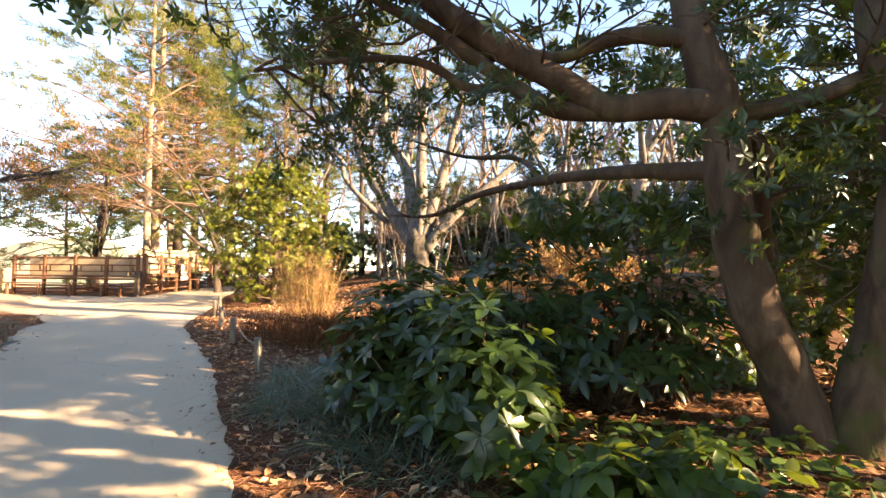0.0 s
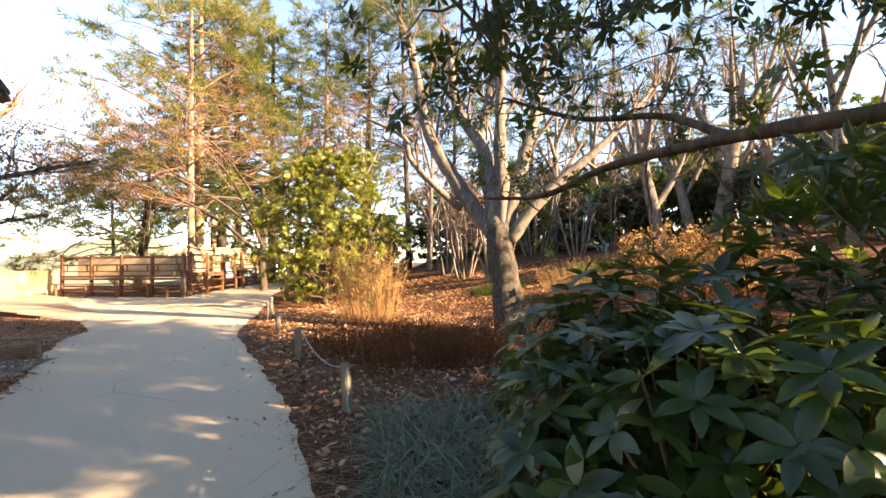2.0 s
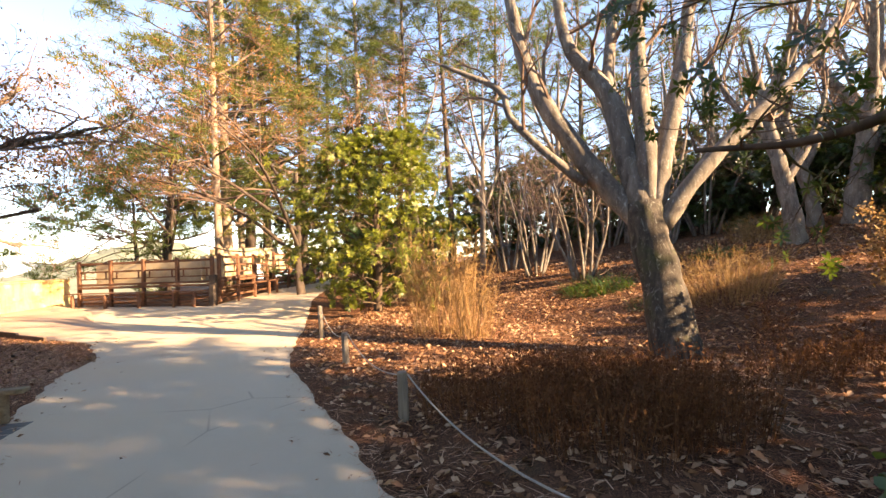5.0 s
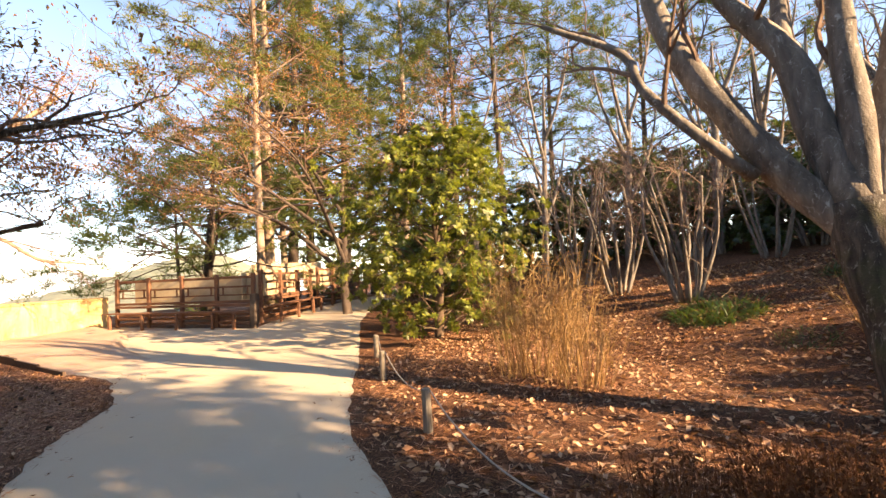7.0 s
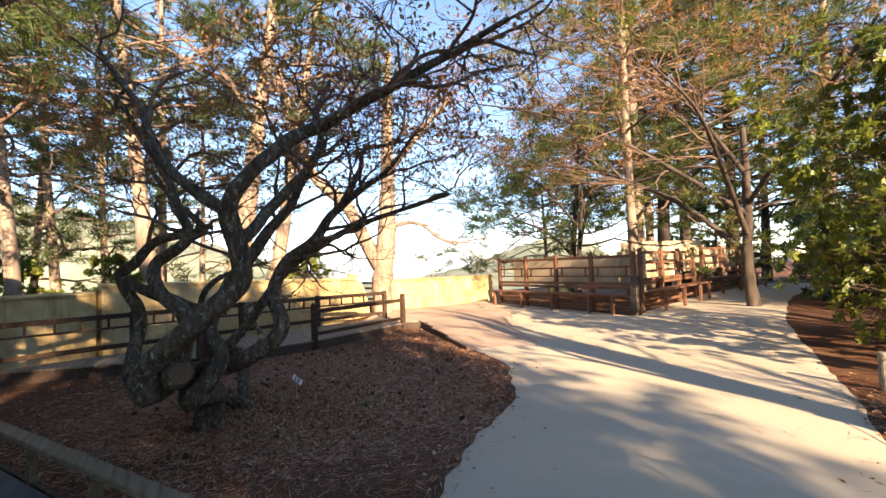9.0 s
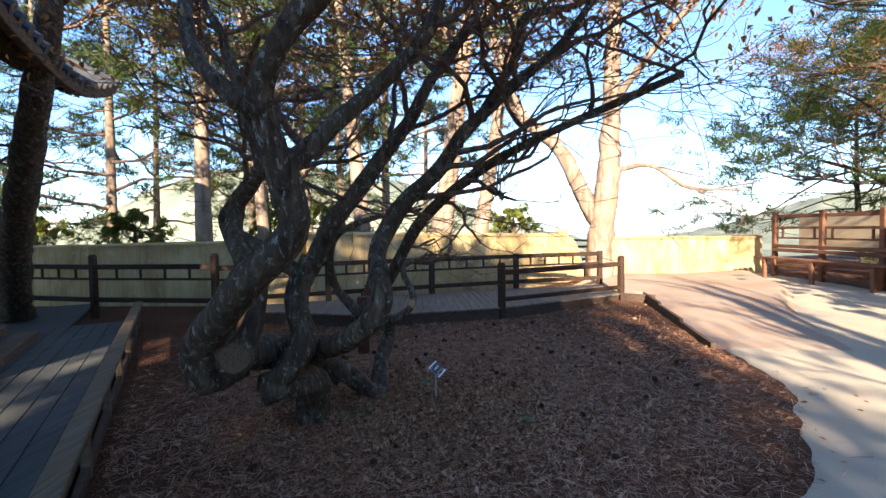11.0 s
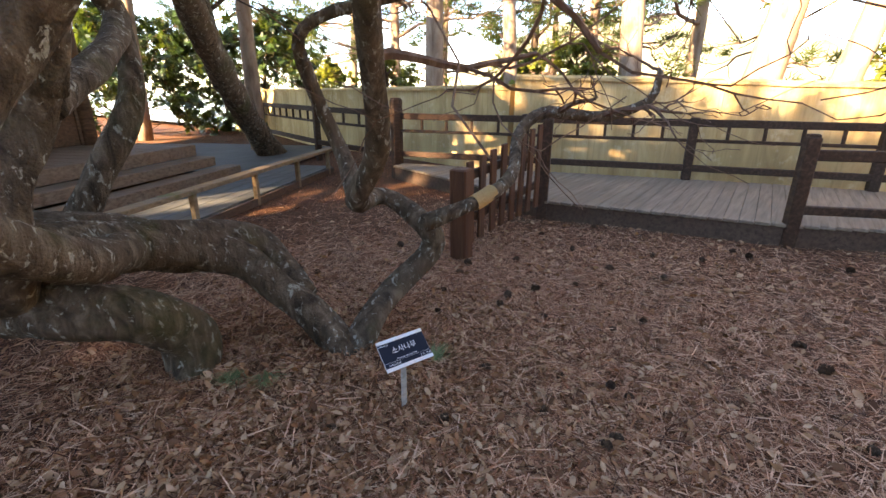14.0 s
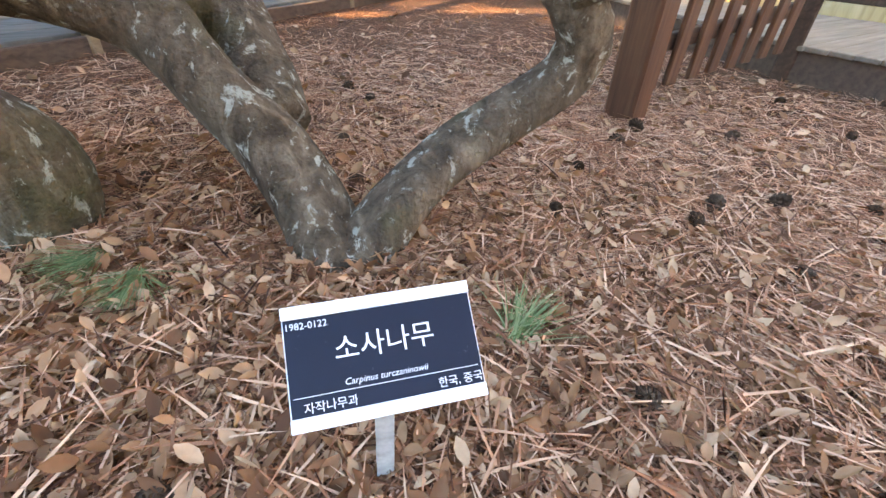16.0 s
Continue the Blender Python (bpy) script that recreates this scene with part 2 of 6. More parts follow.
M["bark_brown"] = bark_mat("brown_evergreen_bark", (0.04, 0.026, 0.018), (0.10, 0.067, 0.046), (0.18, 0.13, 0.09), 6.0, None, 0.6, 0.6)
M["twig"] = bark_mat("twig_bark", (0.09, 0.055, 0.04), (0.20, 0.13, 0.095), (0.33, 0.24, 0.18), 14.0)
M["twig_horn"] = bark_mat("reddish_twig_bark", (0.07, 0.04, 0.028), (0.17, 0.105, 0.075), (0.30, 0.20, 0.15), 14.0)
M["twig_dark"] = bark_mat("dark_twig_bark", (0.025, 0.019, 0.016), (0.06, 0.045, 0.037), (0.11, 0.085, 0.07), 14.0)
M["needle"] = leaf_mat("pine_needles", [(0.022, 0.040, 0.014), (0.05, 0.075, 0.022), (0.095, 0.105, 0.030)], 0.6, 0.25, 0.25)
# Lighter, yellower copy of the needles with sunlight put into its colour.
M["needle_sunlit"] = leaf_mat("sunlit_pine_needles", [(0.06, 0.075, 0.020), (0.13, 0.13, 0.035), (0.20, 0.17, 0.05)], 0.6, 0.25, 0.3)
M["leaf_dark"] = leaf_mat("glossy_dark_leaf", [(0.012, 0.028, 0.010), (0.022, 0.050, 0.014), (0.045, 0.085, 0.020)], 0.33, 0.5, 0.18, (0.30, 0.42, 0.04))
M["leaf_mid"] = leaf_mat("green_leaf", [(0.025, 0.055, 0.012), (0.05, 0.10, 0.018), (0.10, 0.17, 0.028)], 0.38, 0.45, 0.3)
M["leaf_yellow"] = leaf_mat("yellow_green_leaf", [(0.04, 0.065, 0.012), (0.14, 0.16, 0.024), (0.31, 0.30, 0.05)], 0.42, 0.4, 0.3)
M["leaf_ivy"] = leaf_mat("ivy_leaf", [(0.018, 0.045, 0.012), (0.04, 0.085, 0.02), (0.085, 0.14, 0.03)], 0.35, 0.5, 0.2)
M["grass"] = leaf_mat("blue_green_grass", [(0.03, 0.06, 0.04), (0.09, 0.14, 0.10), (0.22, 0.27, 0.20)], 0.5, 0.35, 0.2)
M["grass_green"] = leaf_mat("green_grass", [(0.02, 0.055, 0.012), (0.05, 0.10, 0.02)], 0.5, 0.35, 0.2)
M["needle_green"] = leaf_mat("fresh_pine_needles", [(0.06, 0.11, 0.035), (0.14, 0.21, 0.08), (0.30, 0.36, 0.18)], 0.5, 0.35, 0.1)
M["dry"] = leaf_mat("dry_stalk", [(0.20, 0.105, 0.045), (0.36, 0.21, 0.09), (0.48, 0.32, 0.16)], 0.8, 0.15, 0.2, (0.5, 0.3, 0.1))
M["dry_red"] = leaf_mat("red_brown_stalk", [(0.07, 0.028, 0.015), (0.15, 0.062, 0.030), (0.24, 0.11, 0.05)], 0.85, 0.1, 0.15, (0.4, 0.18, 0.06))
M["dry_leaf"] = leaf_mat("fallen_leaf", [(0.09, 0.036, 0.02), (0.38, 0.185, 0.095), (0.66, 0.43, 0.27)], 0.8, 0.2, 0.1, (0.5, 0.3, 0.1))
M["needle_dry"] = leaf_mat("fallen_needle", [(0.05, 0.017, 0.010), (0.42, 0.18, 0.095), (0.84, 0.52, 0.34)], 0.7, 0.2, 0.0)
M["orange_leaf"] = leaf_mat("withered_orange_leaf", [(0.20, 0.075, 0.03), (0.36, 0.16, 0.065), (0.46, 0.26, 0.12)], 0.8, 0.1, 0.35, (0.6, 0.28, 0.08))
M["cone"] = bark_mat("pine_cone_scales", (0.03, 0.018, 0.012), (0.075, 0.045, 0.03), (0.15, 0.10, 0.065), 60.0)
M["cut_wood"] = wood_mat("cut_branch_end", (0.05, 0.033, 0.02), (0.15, 0.10, 0.06), (0.25, 0.18, 0.11), 6.0)

# ---- mesh helpers ----
rng = np.random.default_rng(7)


class Mesh:
    """Gathers vertices and faces, then makes one mesh object."""
    def __init__(self):
        self.v, self.f = [], []

    def add(self, verts, faces):
        k = len(self.v)
        self.v.extend([tuple(p) for p in verts])
        self.f.extend([tuple(i + k for i in f) for f in faces])
        return self

    def box(self, size, m, bevel=0.0, taper=1.0):
        """A box of that size about the pose's origin, with chamfered edges."""
        sx, sy, sz = (s / 2 for s in size)
        b = min(bevel, 0.45 * min(size))
        if b <= 0:
            pts = [(x * sx, y * sy, z * sz) for z in (-1, 1) for y in (-1, 1) for x in (-1, 1)]
            faces = [(0, 2, 3, 1), (4, 5, 7, 6), (0, 1, 5, 4), (2, 6, 7, 3), (0, 4, 6, 2), (1, 3, 7, 5)]
        else:
            ring = [(-sx + b, -sy), (sx - b, -sy), (sx, -sy + b), (sx, sy - b), (sx - b, sy), (-sx + b, sy), (-sx, sy - b), (-sx, -sy + b)]
            pts, faces = [], []
            for z, k in ((-sz, 1), (-sz + b, 0), (sz - b, 0), (sz, 1)):
                f = (1 - b / sx, 1 - b / sy) if k else (1, 1)
                pts += [(x * f[0], y * f[1], z) for x, y in ring]
            for r in range(3):
                faces += [(r * 8 + i, r * 8 + (i + 1) % 8, r * 8 + 8 + (i + 1) % 8, r * 8 + 8 + i) for i in range(8)]
            faces += [tuple(range(7, -1, -1)), tuple(range(24, 32))]
        if taper != 1.0:
            pts = [(x * (taper if z > 0 else 1), y * (taper if z > 0 else 1), z) for x, y, z in pts]
        return self.add([m @ Vector(p) for p in pts], faces)

    def tube(self, pts, radii, sides=8, cap=True, wobble=0.0):
        """A tapered tube along points."""
        pts = [Vector(p) for p in pts]
        k, n = len(self.v), len(pts)
        side = None
        for i, p in enumerate(pts):
            d = (pts[min(i + 1, n - 1)] - pts[max(i - 1, 0)])
            d = d.normalized() if d.length > 1e-9 else Vector((0, 0, 1))
            if side is None:
                side = d.orthogonal().normalized()
            side = (side - d * side.dot(d))
            side = side.normalized() if side.length > 1e-6 else d.orthogonal().normalized()
            up = d.cross(side)
            for s in range(sides):
                a = 2 * math.pi * s / sides
                r = radii[i]
                if wobble:
                    r *= 1 + wobble * noise.noise((p.x * 3 + math.cos(a) * 1.1, p.y * 3 + math.sin(a) * 1.1, p.z * 3))
                self.v.append(tuple(p + (side * math.cos(a) + up * math.sin(a)) * r))
        for i in range(n - 1):
            for s in range(sides):
                a, b = k + i * sides + s, k + i * sides + (s + 1) % sides
                self.f.append((a, b, b + sides, a + sides))
        if cap:
            self.f.append(tuple(range(k + sides - 1, k - 1, -1)))
            self.f.append(tuple(range(k + (n - 1) * sides, k + n * sides)))
        return self

    def make(self, name, mat, parent=None, label="", smooth=False):
        me = bpy.data.meshes.new(name)
        me.from_pydata(self.v, [], self.f)
        me.materials.append(mat)
        if smooth:
            me.polygons.foreach_set("use_smooth", [True] * len(me.polygons))
        me.update()
        return link_mesh(name, me, parent, label)


def link_mesh(name, me, parent=None, label=""):
    ob = new(name, me)
    if parent is not None:
        ob.parent = parent
        ob.matrix_parent_inverse = parent.matrix_world.inverted()
    if label:
        ob["label"] = label
    if name.endswith("mass"):
        ob["kind"] = "stuff"
    return ob


def empty(name, x, y, z, label, category, group="", kind=""):
    ob = new(name)
    ob.empty_display_size = 0.1
    ob.location = (x, y, z)
    ob.matrix_world = Matrix.Translation((x, y, z))
    return tagged(ob, label, category, group, kind)


def arrays_mesh(name, verts, faces, mat, parent=None, label="", smooth=False):
    """A mesh from arrays: verts (n,3), faces (m,k)."""
    me = bpy.data.meshes.new(name)
    me.vertices.add(len(verts))
    me.vertices.foreach_set("co", np.asarray(verts, np.float32).ravel())
    k = faces.shape[1]
    me.loops.add(faces.size)
    me.loops.foreach_set("vertex_index", faces.astype(np.int32).ravel())
    me.polygons.add(len(faces))
    me.polygons.foreach_set("loop_start", np.arange(0, faces.size, k, dtype=np.int32))
    me.polygons.foreach_set("loop_total", np.full(len(faces), k, np.int32))
    if smooth:
        me.polygons.foreach_set("use_smooth", np.ones(len(faces), bool))
    me.materials.append(mat)
    me.update()
    me.validate()
    return link_mesh(name, me, parent, label)


def leaf_shape(length, width, rows=3, droop=0.15, fold=0.12, tip=0.0):
    """A folded leaf along +x: rows of three points; returns verts and quads."""
    v, f = [], []
    for i in range(rows + 1):
        t = i / rows
        w = width / 2 * math.sin(math.pi * min(max(t * 0.92 + 0.06, 0), 1)) ** 0.8 * (1 - tip * t)
        x, z = length * t, -droop * length * t * t
        v += [(x, -w, z + fold * w * 2), (x, 0, z), (x, w, z + fold * w * 2)]
    for i in range(rows):
        for j in range(2):
            a = i * 3 + j
            f.append((a, a + 1, a + 4, a + 3))
    return np.array(v), np.array(f)


def diamond_leaf(length, width):
    """A small pointed leaf along +x, for foliage far off or high up."""
    v = [(0, 0, 0), (length * 0.45, -width / 2, 0.06 * length), (length, 0, -0.1 * length), (length * 0.45, width / 2, 0.06 * length)]
    return np.array(v), np.array([(0, 1, 2, 3)])


def blade_shape(length, width, rows=3, curve=0.0):
    v, f = [], []
    for i in range(rows + 1):
        t = i / rows
        w = width / 2 * (1 - 0.85 * t * t)
        v += [(length * t, -w, -curve * length * t * t), (length * t, w, -curve * length * t * t)]
    for i in range(rows):
        a = i * 2
        f.append((a, a + 1, a + 3, a + 2))
    return np.array(v), np.array(f)


def strewn(shape, origins, dirs, ups, scale=None):
    """Copies of a shape at origins, its x along dirs, its z near ups: verts and faces."""
    v, f = shape
    o, d, u = (np.asarray(a, float) for a in (origins, dirs, ups))
    d = d / np.maximum(np.linalg.norm(d, axis=1, keepdims=True), 1e-9)
    s = np.cross(u, d)
    ln = np.linalg.norm(s, axis=1, keepdims=True)
    s = np.where(ln < 1e-6, np.array([[1.0, 0, 0]]), s / np.maximum(ln, 1e-9))
    u = np.cross(d, s)
    k = np.ones(len(o)) if scale is None else np.asarray(scale)
    allv = o[:, None, :] + k[:, None, None] * (v[None, :, 0:1] * d[:, None, :] + v[None, :, 1:2] * s[:, None, :] + v[None, :, 2:3] * u[:, None, :])
    allf = f[None] + (np.arange(len(o)) * len(v))[:, None, None]
    return allv.reshape(-1, 3), allf.reshape(-1, f.shape[1])


def rand_dirs(n, zmin=-1.0, zmax=1.0):
    z = rng.uniform(zmin, zmax, n)
    a = rng.uniform(0, 2 * math.pi, n)
    r = np.sqrt(np.maximum(0, 1 - z * z))
    return np.stack([r * np.cos(a), r * np.sin(a), z], 1)


def smooth_line(pts, step=0.25, jitter=0.0):
    """Catmull-Rom through points; each is (x, y, z, radius)."""
    p = [np.array(q, float) for q in pts]
    p = [2 * p[0] - p[1]] + p + [2 * p[-1] - p[-2]]
    out = []
    for i in range(1, len(p) - 2):
        n = max(2, int(np.linalg.norm(p[i + 1][:3] - p[i][:3]) / step))
        for j in range(n):
            t = j / n
            q = 0.5 * (2 * p[i] + (p[i + 1] - p[i - 1]) * t + (2 * p[i - 1] - 5 * p[i] + 4 * p[i + 1] - p[i + 2]) * t * t + (3 * p[i] - p[i - 1] - 3 * p[i + 1] + p[i + 2]) * t ** 3)
            out.append(q)
    out.append(p[-2])
    if jitter:
        for q in out[1:-1]:
            q[:3] += rng.normal(0, jitter, 3) * q[3] * 3
    return out


def grow(mesh, base, way, length, radius, depth, tips, spread=0.6, kids=3, up=0.15, sides=6, crook=0.18, flat=0.0, ratio=0.68, min_r=0.004):
    """A branching limb; fills the mesh with tubes and tips with end points and ways."""
    n = max(3, int(4 + depth))
    p, d, pts, radii = np.array(base, float), np.array(way, float), [], []
    d /= np.linalg.norm(d)
    for i in range(n + 1):
        pts.append(p.copy())
        radii.append(max(min_r, radius * (1 - 0.55 * i / n)))
        d = d + rng.normal(0, crook, 3) + np.array([0, 0, up * 0.25])
        d[2] *= 1 - flat * 0.3
        d /= np.linalg.norm(d)
        p = p + d * length / n
    mesh.tube(pts, radii, sides, cap=False)
    if depth <= 0:
        tips.append((pts[-1], d))
        tips.append((pts[n // 2 + 1], d))
        return
    for k in range(kids):
        i = min(n, int(n * (0.4 + 0.6 * (k + 1) / kids)))
        side = rng.normal(0, 1, 3)
        side[2] *= 0.6 * (1 - flat)
        side -= d * side.dot(d)
        side /= np.linalg.norm(side) + 1e-9
        way2 = (pts[i] - pts[i - 1]) / (np.linalg.norm(pts[i] - pts[i - 1]) + 1e-9) + side * spread * rng.uniform(0.7, 1.4)
        grow(mesh, pts[i], way2, length * ratio * rng.uniform(0.8, 1.15), radii[i] * 0.72, depth - 1, tips, spread, kids, up, max(3, sides - 1), crook, flat, ratio, min_r)


def limb(mesh, pts, sides=10, step=0.12, wobble=0.22):
    """A crooked limb through points (x, y, z, radius)."""
    q = smooth_line(pts, step)
    mesh.tube([a[:3] for a in q], [a[3] for a in q], sides, True, wobble)
    return q

# ---- ground ----
PATH_EDGE = [(6.8, -4.0), (4.0, -0.9), (1.7, 2.5), (0.1, 4.7), (-1.4, 6.7), (-3.4, 9.0), (-4.7, 10.5), (-5.6, 11.8), (-6.4, 13.3),
             (-8.2, 16.7), (-11.0, 21.8), (-13.5, 28.0), (-15.6, 38.0), (-18.6, 38.0), (-17.0, 28.0), (-14.2, 20.2), (-13.5, 18.9), (-20.6, 19.2), (-21.3, 19.3), (-22.6, 15.0),
             (-20.5, 13.2), (-17.5, 13.7), (-13.3, 12.75), (-11.4, 12.35), (-10.0, 11.4), (-8.9, 10.1), (-7.8, 8.9), (-6.5, 7.5), (-4.9, 6.0), (-1.0, 0.6), (2.0, -4.0)]


def sstep(a, b, x):
    t = np.clip((x - a) / (b - a), 0, 1)
    return t * t * (3 - 2 * t)


def wave(x, y):
    return np.sin(x * 1.7 + 0.6 * np.sin(y * 1.3)) * np.cos(y * 1.9 + 0.7 * np.sin(x * 0.9)) * 0.5 + np.sin(x * 4.3 + y * 3.1) * 0.2 + np.sin(x * 7.7 - y * 9.1) * 0.12


def inside(poly, x, y):
    """Signed distance to a polygon, positive inside."""
    best, flag = np.full(x.shape, 1e9), np.zeros(x.shape, bool)
    for (ax, ay), (bx, by) in zip(poly, poly[1:] + poly[:1]):
        ex, ey = bx - ax, by - ay
        t = np.clip(((x - ax) * ex + (y - ay) * ey) / (ex * ex + ey * ey), 0, 1)
        best = np.minimum(best, np.hypot(x - ax - t * ex, y - ay - t * ey))
        cross = ((ay > y) != (by > y)) & (x < ex * (y - ay) / (ey if abs(ey) > 1e-9 else 1e-9) + ax)
        flag ^= cross
    return np.where(flag, best, -best)


def height(x, y):
    """The ground's height."""
    x, y = np.asarray(x, float), np.asarray(y, float)
    right = x + 0.9 * (y - 12.0)                     # up the wooded slope
    z = 0.15 * np.maximum(0, right - 2.0) * sstep(10, 17, y + 0.2 * x)
    z = 5.2 * (1 - np.exp(-z / 5.2)) * 1.15
    z = z * sstep(-13, -5, x + 0.2 * (30 - np.minimum(y, 30)))
    yard = sstep(12.6, 11.0, y - 0.1 * (x + 12)) * sstep(-8.2, -9.8, x) * sstep(-17.5, -15.0, x + 0.0 * y)
    z = z - 0.10 * yard - 0.10 * sstep(-15.0, -17.5, x) * sstep(13.0, 11.0, y)
    z = z - 6.5 * sstep(-25, -48, x + 0.3 * (y - 10))
    z = z + 0.17 * sstep(16, 19.5, y) * sstep(-9, -12, x) * sstep(-24, -21, x)
    z = z + 0.018 * wave(x * 0.7, y * 0.7) * sstep(0.0, 1.0, -inside(PATH_EDGE, x, y))
    return z


def zg(x, y):
    return float(height(np.array([x]), np.array([y]))[0])


def axis(lo, hi, step):
    far = [2.0, 5.0, 10.0, 20.0, 40.0, 90.0, 200.0, 500.0, 1200.0, 3000.0]
    return np.concatenate([[lo - d for d in far[::-1]], np.arange(lo, hi + step / 2, step), [hi + d for d in far]])


def sheet(xs, ys, zf, keep=None):
    gx, gy = np.meshgrid(xs, ys)
    v = np.stack([gx, gy, zf(gx, gy)], -1).reshape(-1, 3)
    i = np.arange(gx.size).reshape(gx.shape)
    f = np.stack([i[:-1, :-1], i[:-1, 1:], i[1:, 1:], i[1:, :-1]], -1).reshape(-1, 4)
    if keep is not None:
        k = keep(gx, gy).ravel()
        f = f[k[f].any(axis=1)]
        used = np.unique(f)
        remap = np.zeros(len(v), int)
        remap[used] = np.arange(len(used))
        v, f = v[used], remap[f]
    return v, f


v, f = sheet(axis(-26, 14, 0.25), axis(-6, 34, 0.25), height)
tagged(arrays_mesh("ground", v, f, M["litter"], smooth=True), "woodland ground strewn with brown pine needles", "ground", kind="structure")


def path_sd(x, y):
    return inside(PATH_EDGE, x, y) + 0.09 * wave(x * 0.9, y * 0.9) + 0.03 * np.sin(x * 9 + y * 5) * np.sin(x * 4 - y * 7)


v, f = sheet(np.arange(-24, 8, 0.11), np.arange(-4, 38, 0.11), lambda x, y: height(x, y) + np.clip(path_sd(x, y) * 0.12, -0.05, 0.014), lambda x, y: path_sd(x, y) > -0.35)
tagged(arrays_mesh("path", v, f, M["path"], smooth=True), "pale packed sand footpath with fine cracks", "path", kind="structure")

# the raised paved ramp beside the boardwalk
RAMP = [(-13.0, 12.55), (-17.45, 13.62), (-17.75, 13.3), (-20.6, 12.9), (-22.5, 15.0), (-21.4, 18.9), (-18.0, 17.6), (-15.4, 15.6), (-12.6, 14.4)]
v, f = sheet(np.arange(-23, -12, 0.14), np.arange(12, 19.5, 0.14), lambda x, y: height(x, y) + np.clip(inside(RAMP, x, y) * 0.12, -0.05, 0.03) + 0.13 * sstep(-13.3, -16.5, x) * sstep(-0.05, 0.25, inside(RAMP, x, y)), lambda x, y: inside(RAMP, x, y) > -0.35)
tagged(arrays_mesh("paved_ramp", v, f, M["ramp"], smooth=True), "pinkish paved ramp rising to the boardwalk", "ramp", kind="structure")
kerb = Mesh()
for i in range(3):
    a, b = Vector((-13.0 - 1.5 * i, 12.50 + 0.361 * i, 0)), Vector((-14.48 - 1.5 * i, 12.856 + 0.361 * i, 0))
    kerb.box(((b - a).length, 0.06, 0.28), Matrix.Translation((a + b) / 2 + Vector((0, 0, -0.04 + 0.045 * i))) @ Matrix.Rotation(math.atan2(b.y - a.y, b.x - a.x), 4, "Z"), 0.006)
kerb.box((0.75, 0.06, 0.26), pose(-17.25, 13.32, 0.05, 0, 0, 58), 0.006)
tagged(kerb.make("kerb_board", M["fascia"]), "brown timber edge board along the paved ramp", "edge board", kind="structure")

# sea and far hills
sea, f = sheet(np.array([-3000.0, -1200, -500, -200, -60]), np.array([-3000.0, -900, -200, 0, 200, 900, 3000]), lambda x, y: 0 * x - 5.5)
tagged(arrays_mesh("sea", sea, f, M["sea"]), "pale calm sea beyond the wall", "sea", kind="structure")


def hill(name, cx, cy, length, depth, top, angle, mat, seed, label):
    xs, ys = np.linspace(-1, 1, 90), np.linspace(-1, 1, 24)
    gx, gy = np.meshgrid(xs, ys)
    prof = (0.55 + 0.45 * np.sin(gx * 2.3 + seed)) * (1 - gx ** 4) * (1 - gy * gy)
    bump = np.array([noise.noise((float(a) * 22 + seed, float(b) * 9, 0.3)) for a, b in zip(gx.ravel(), gy.ravel())]).reshape(gx.shape)
    z = top * prof * (1 + 0.10 * bump) + 0.05 * top * bump
    c, s = math.cos(radians(angle)), math.sin(radians(angle))
    x, y = gx * length / 2, gy * depth / 2
    v = np.stack([cx + x * c - y * s, cy + x * s + y * c, z - 6.5], -1).reshape(-1, 3)
    i = np.arange(gx.size).reshape(gx.shape)
    f = np.stack([i[:-1, :-1], i[:-1, 1:], i[1:, 1:], i[1:, :-1]], -1).reshape(-1, 4)
    tagged(arrays_mesh(name, v, f, mat, smooth=True), label, "hill", kind="structure")


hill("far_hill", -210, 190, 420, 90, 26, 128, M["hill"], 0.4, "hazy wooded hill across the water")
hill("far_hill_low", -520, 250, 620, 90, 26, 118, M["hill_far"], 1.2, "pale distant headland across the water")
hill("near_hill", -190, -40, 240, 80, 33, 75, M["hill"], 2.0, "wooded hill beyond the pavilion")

# ---- walls, boardwalk, fences ----
def along(a, b):
    """Pose at the middle of a-b with x along it."""
    a, b = Vector(a), Vector(b)
    d = b - a
    return Matrix.Translation((a + b) / 2) @ d.to_track_quat("X", "Z").to_matrix().to_4x4(), d.length


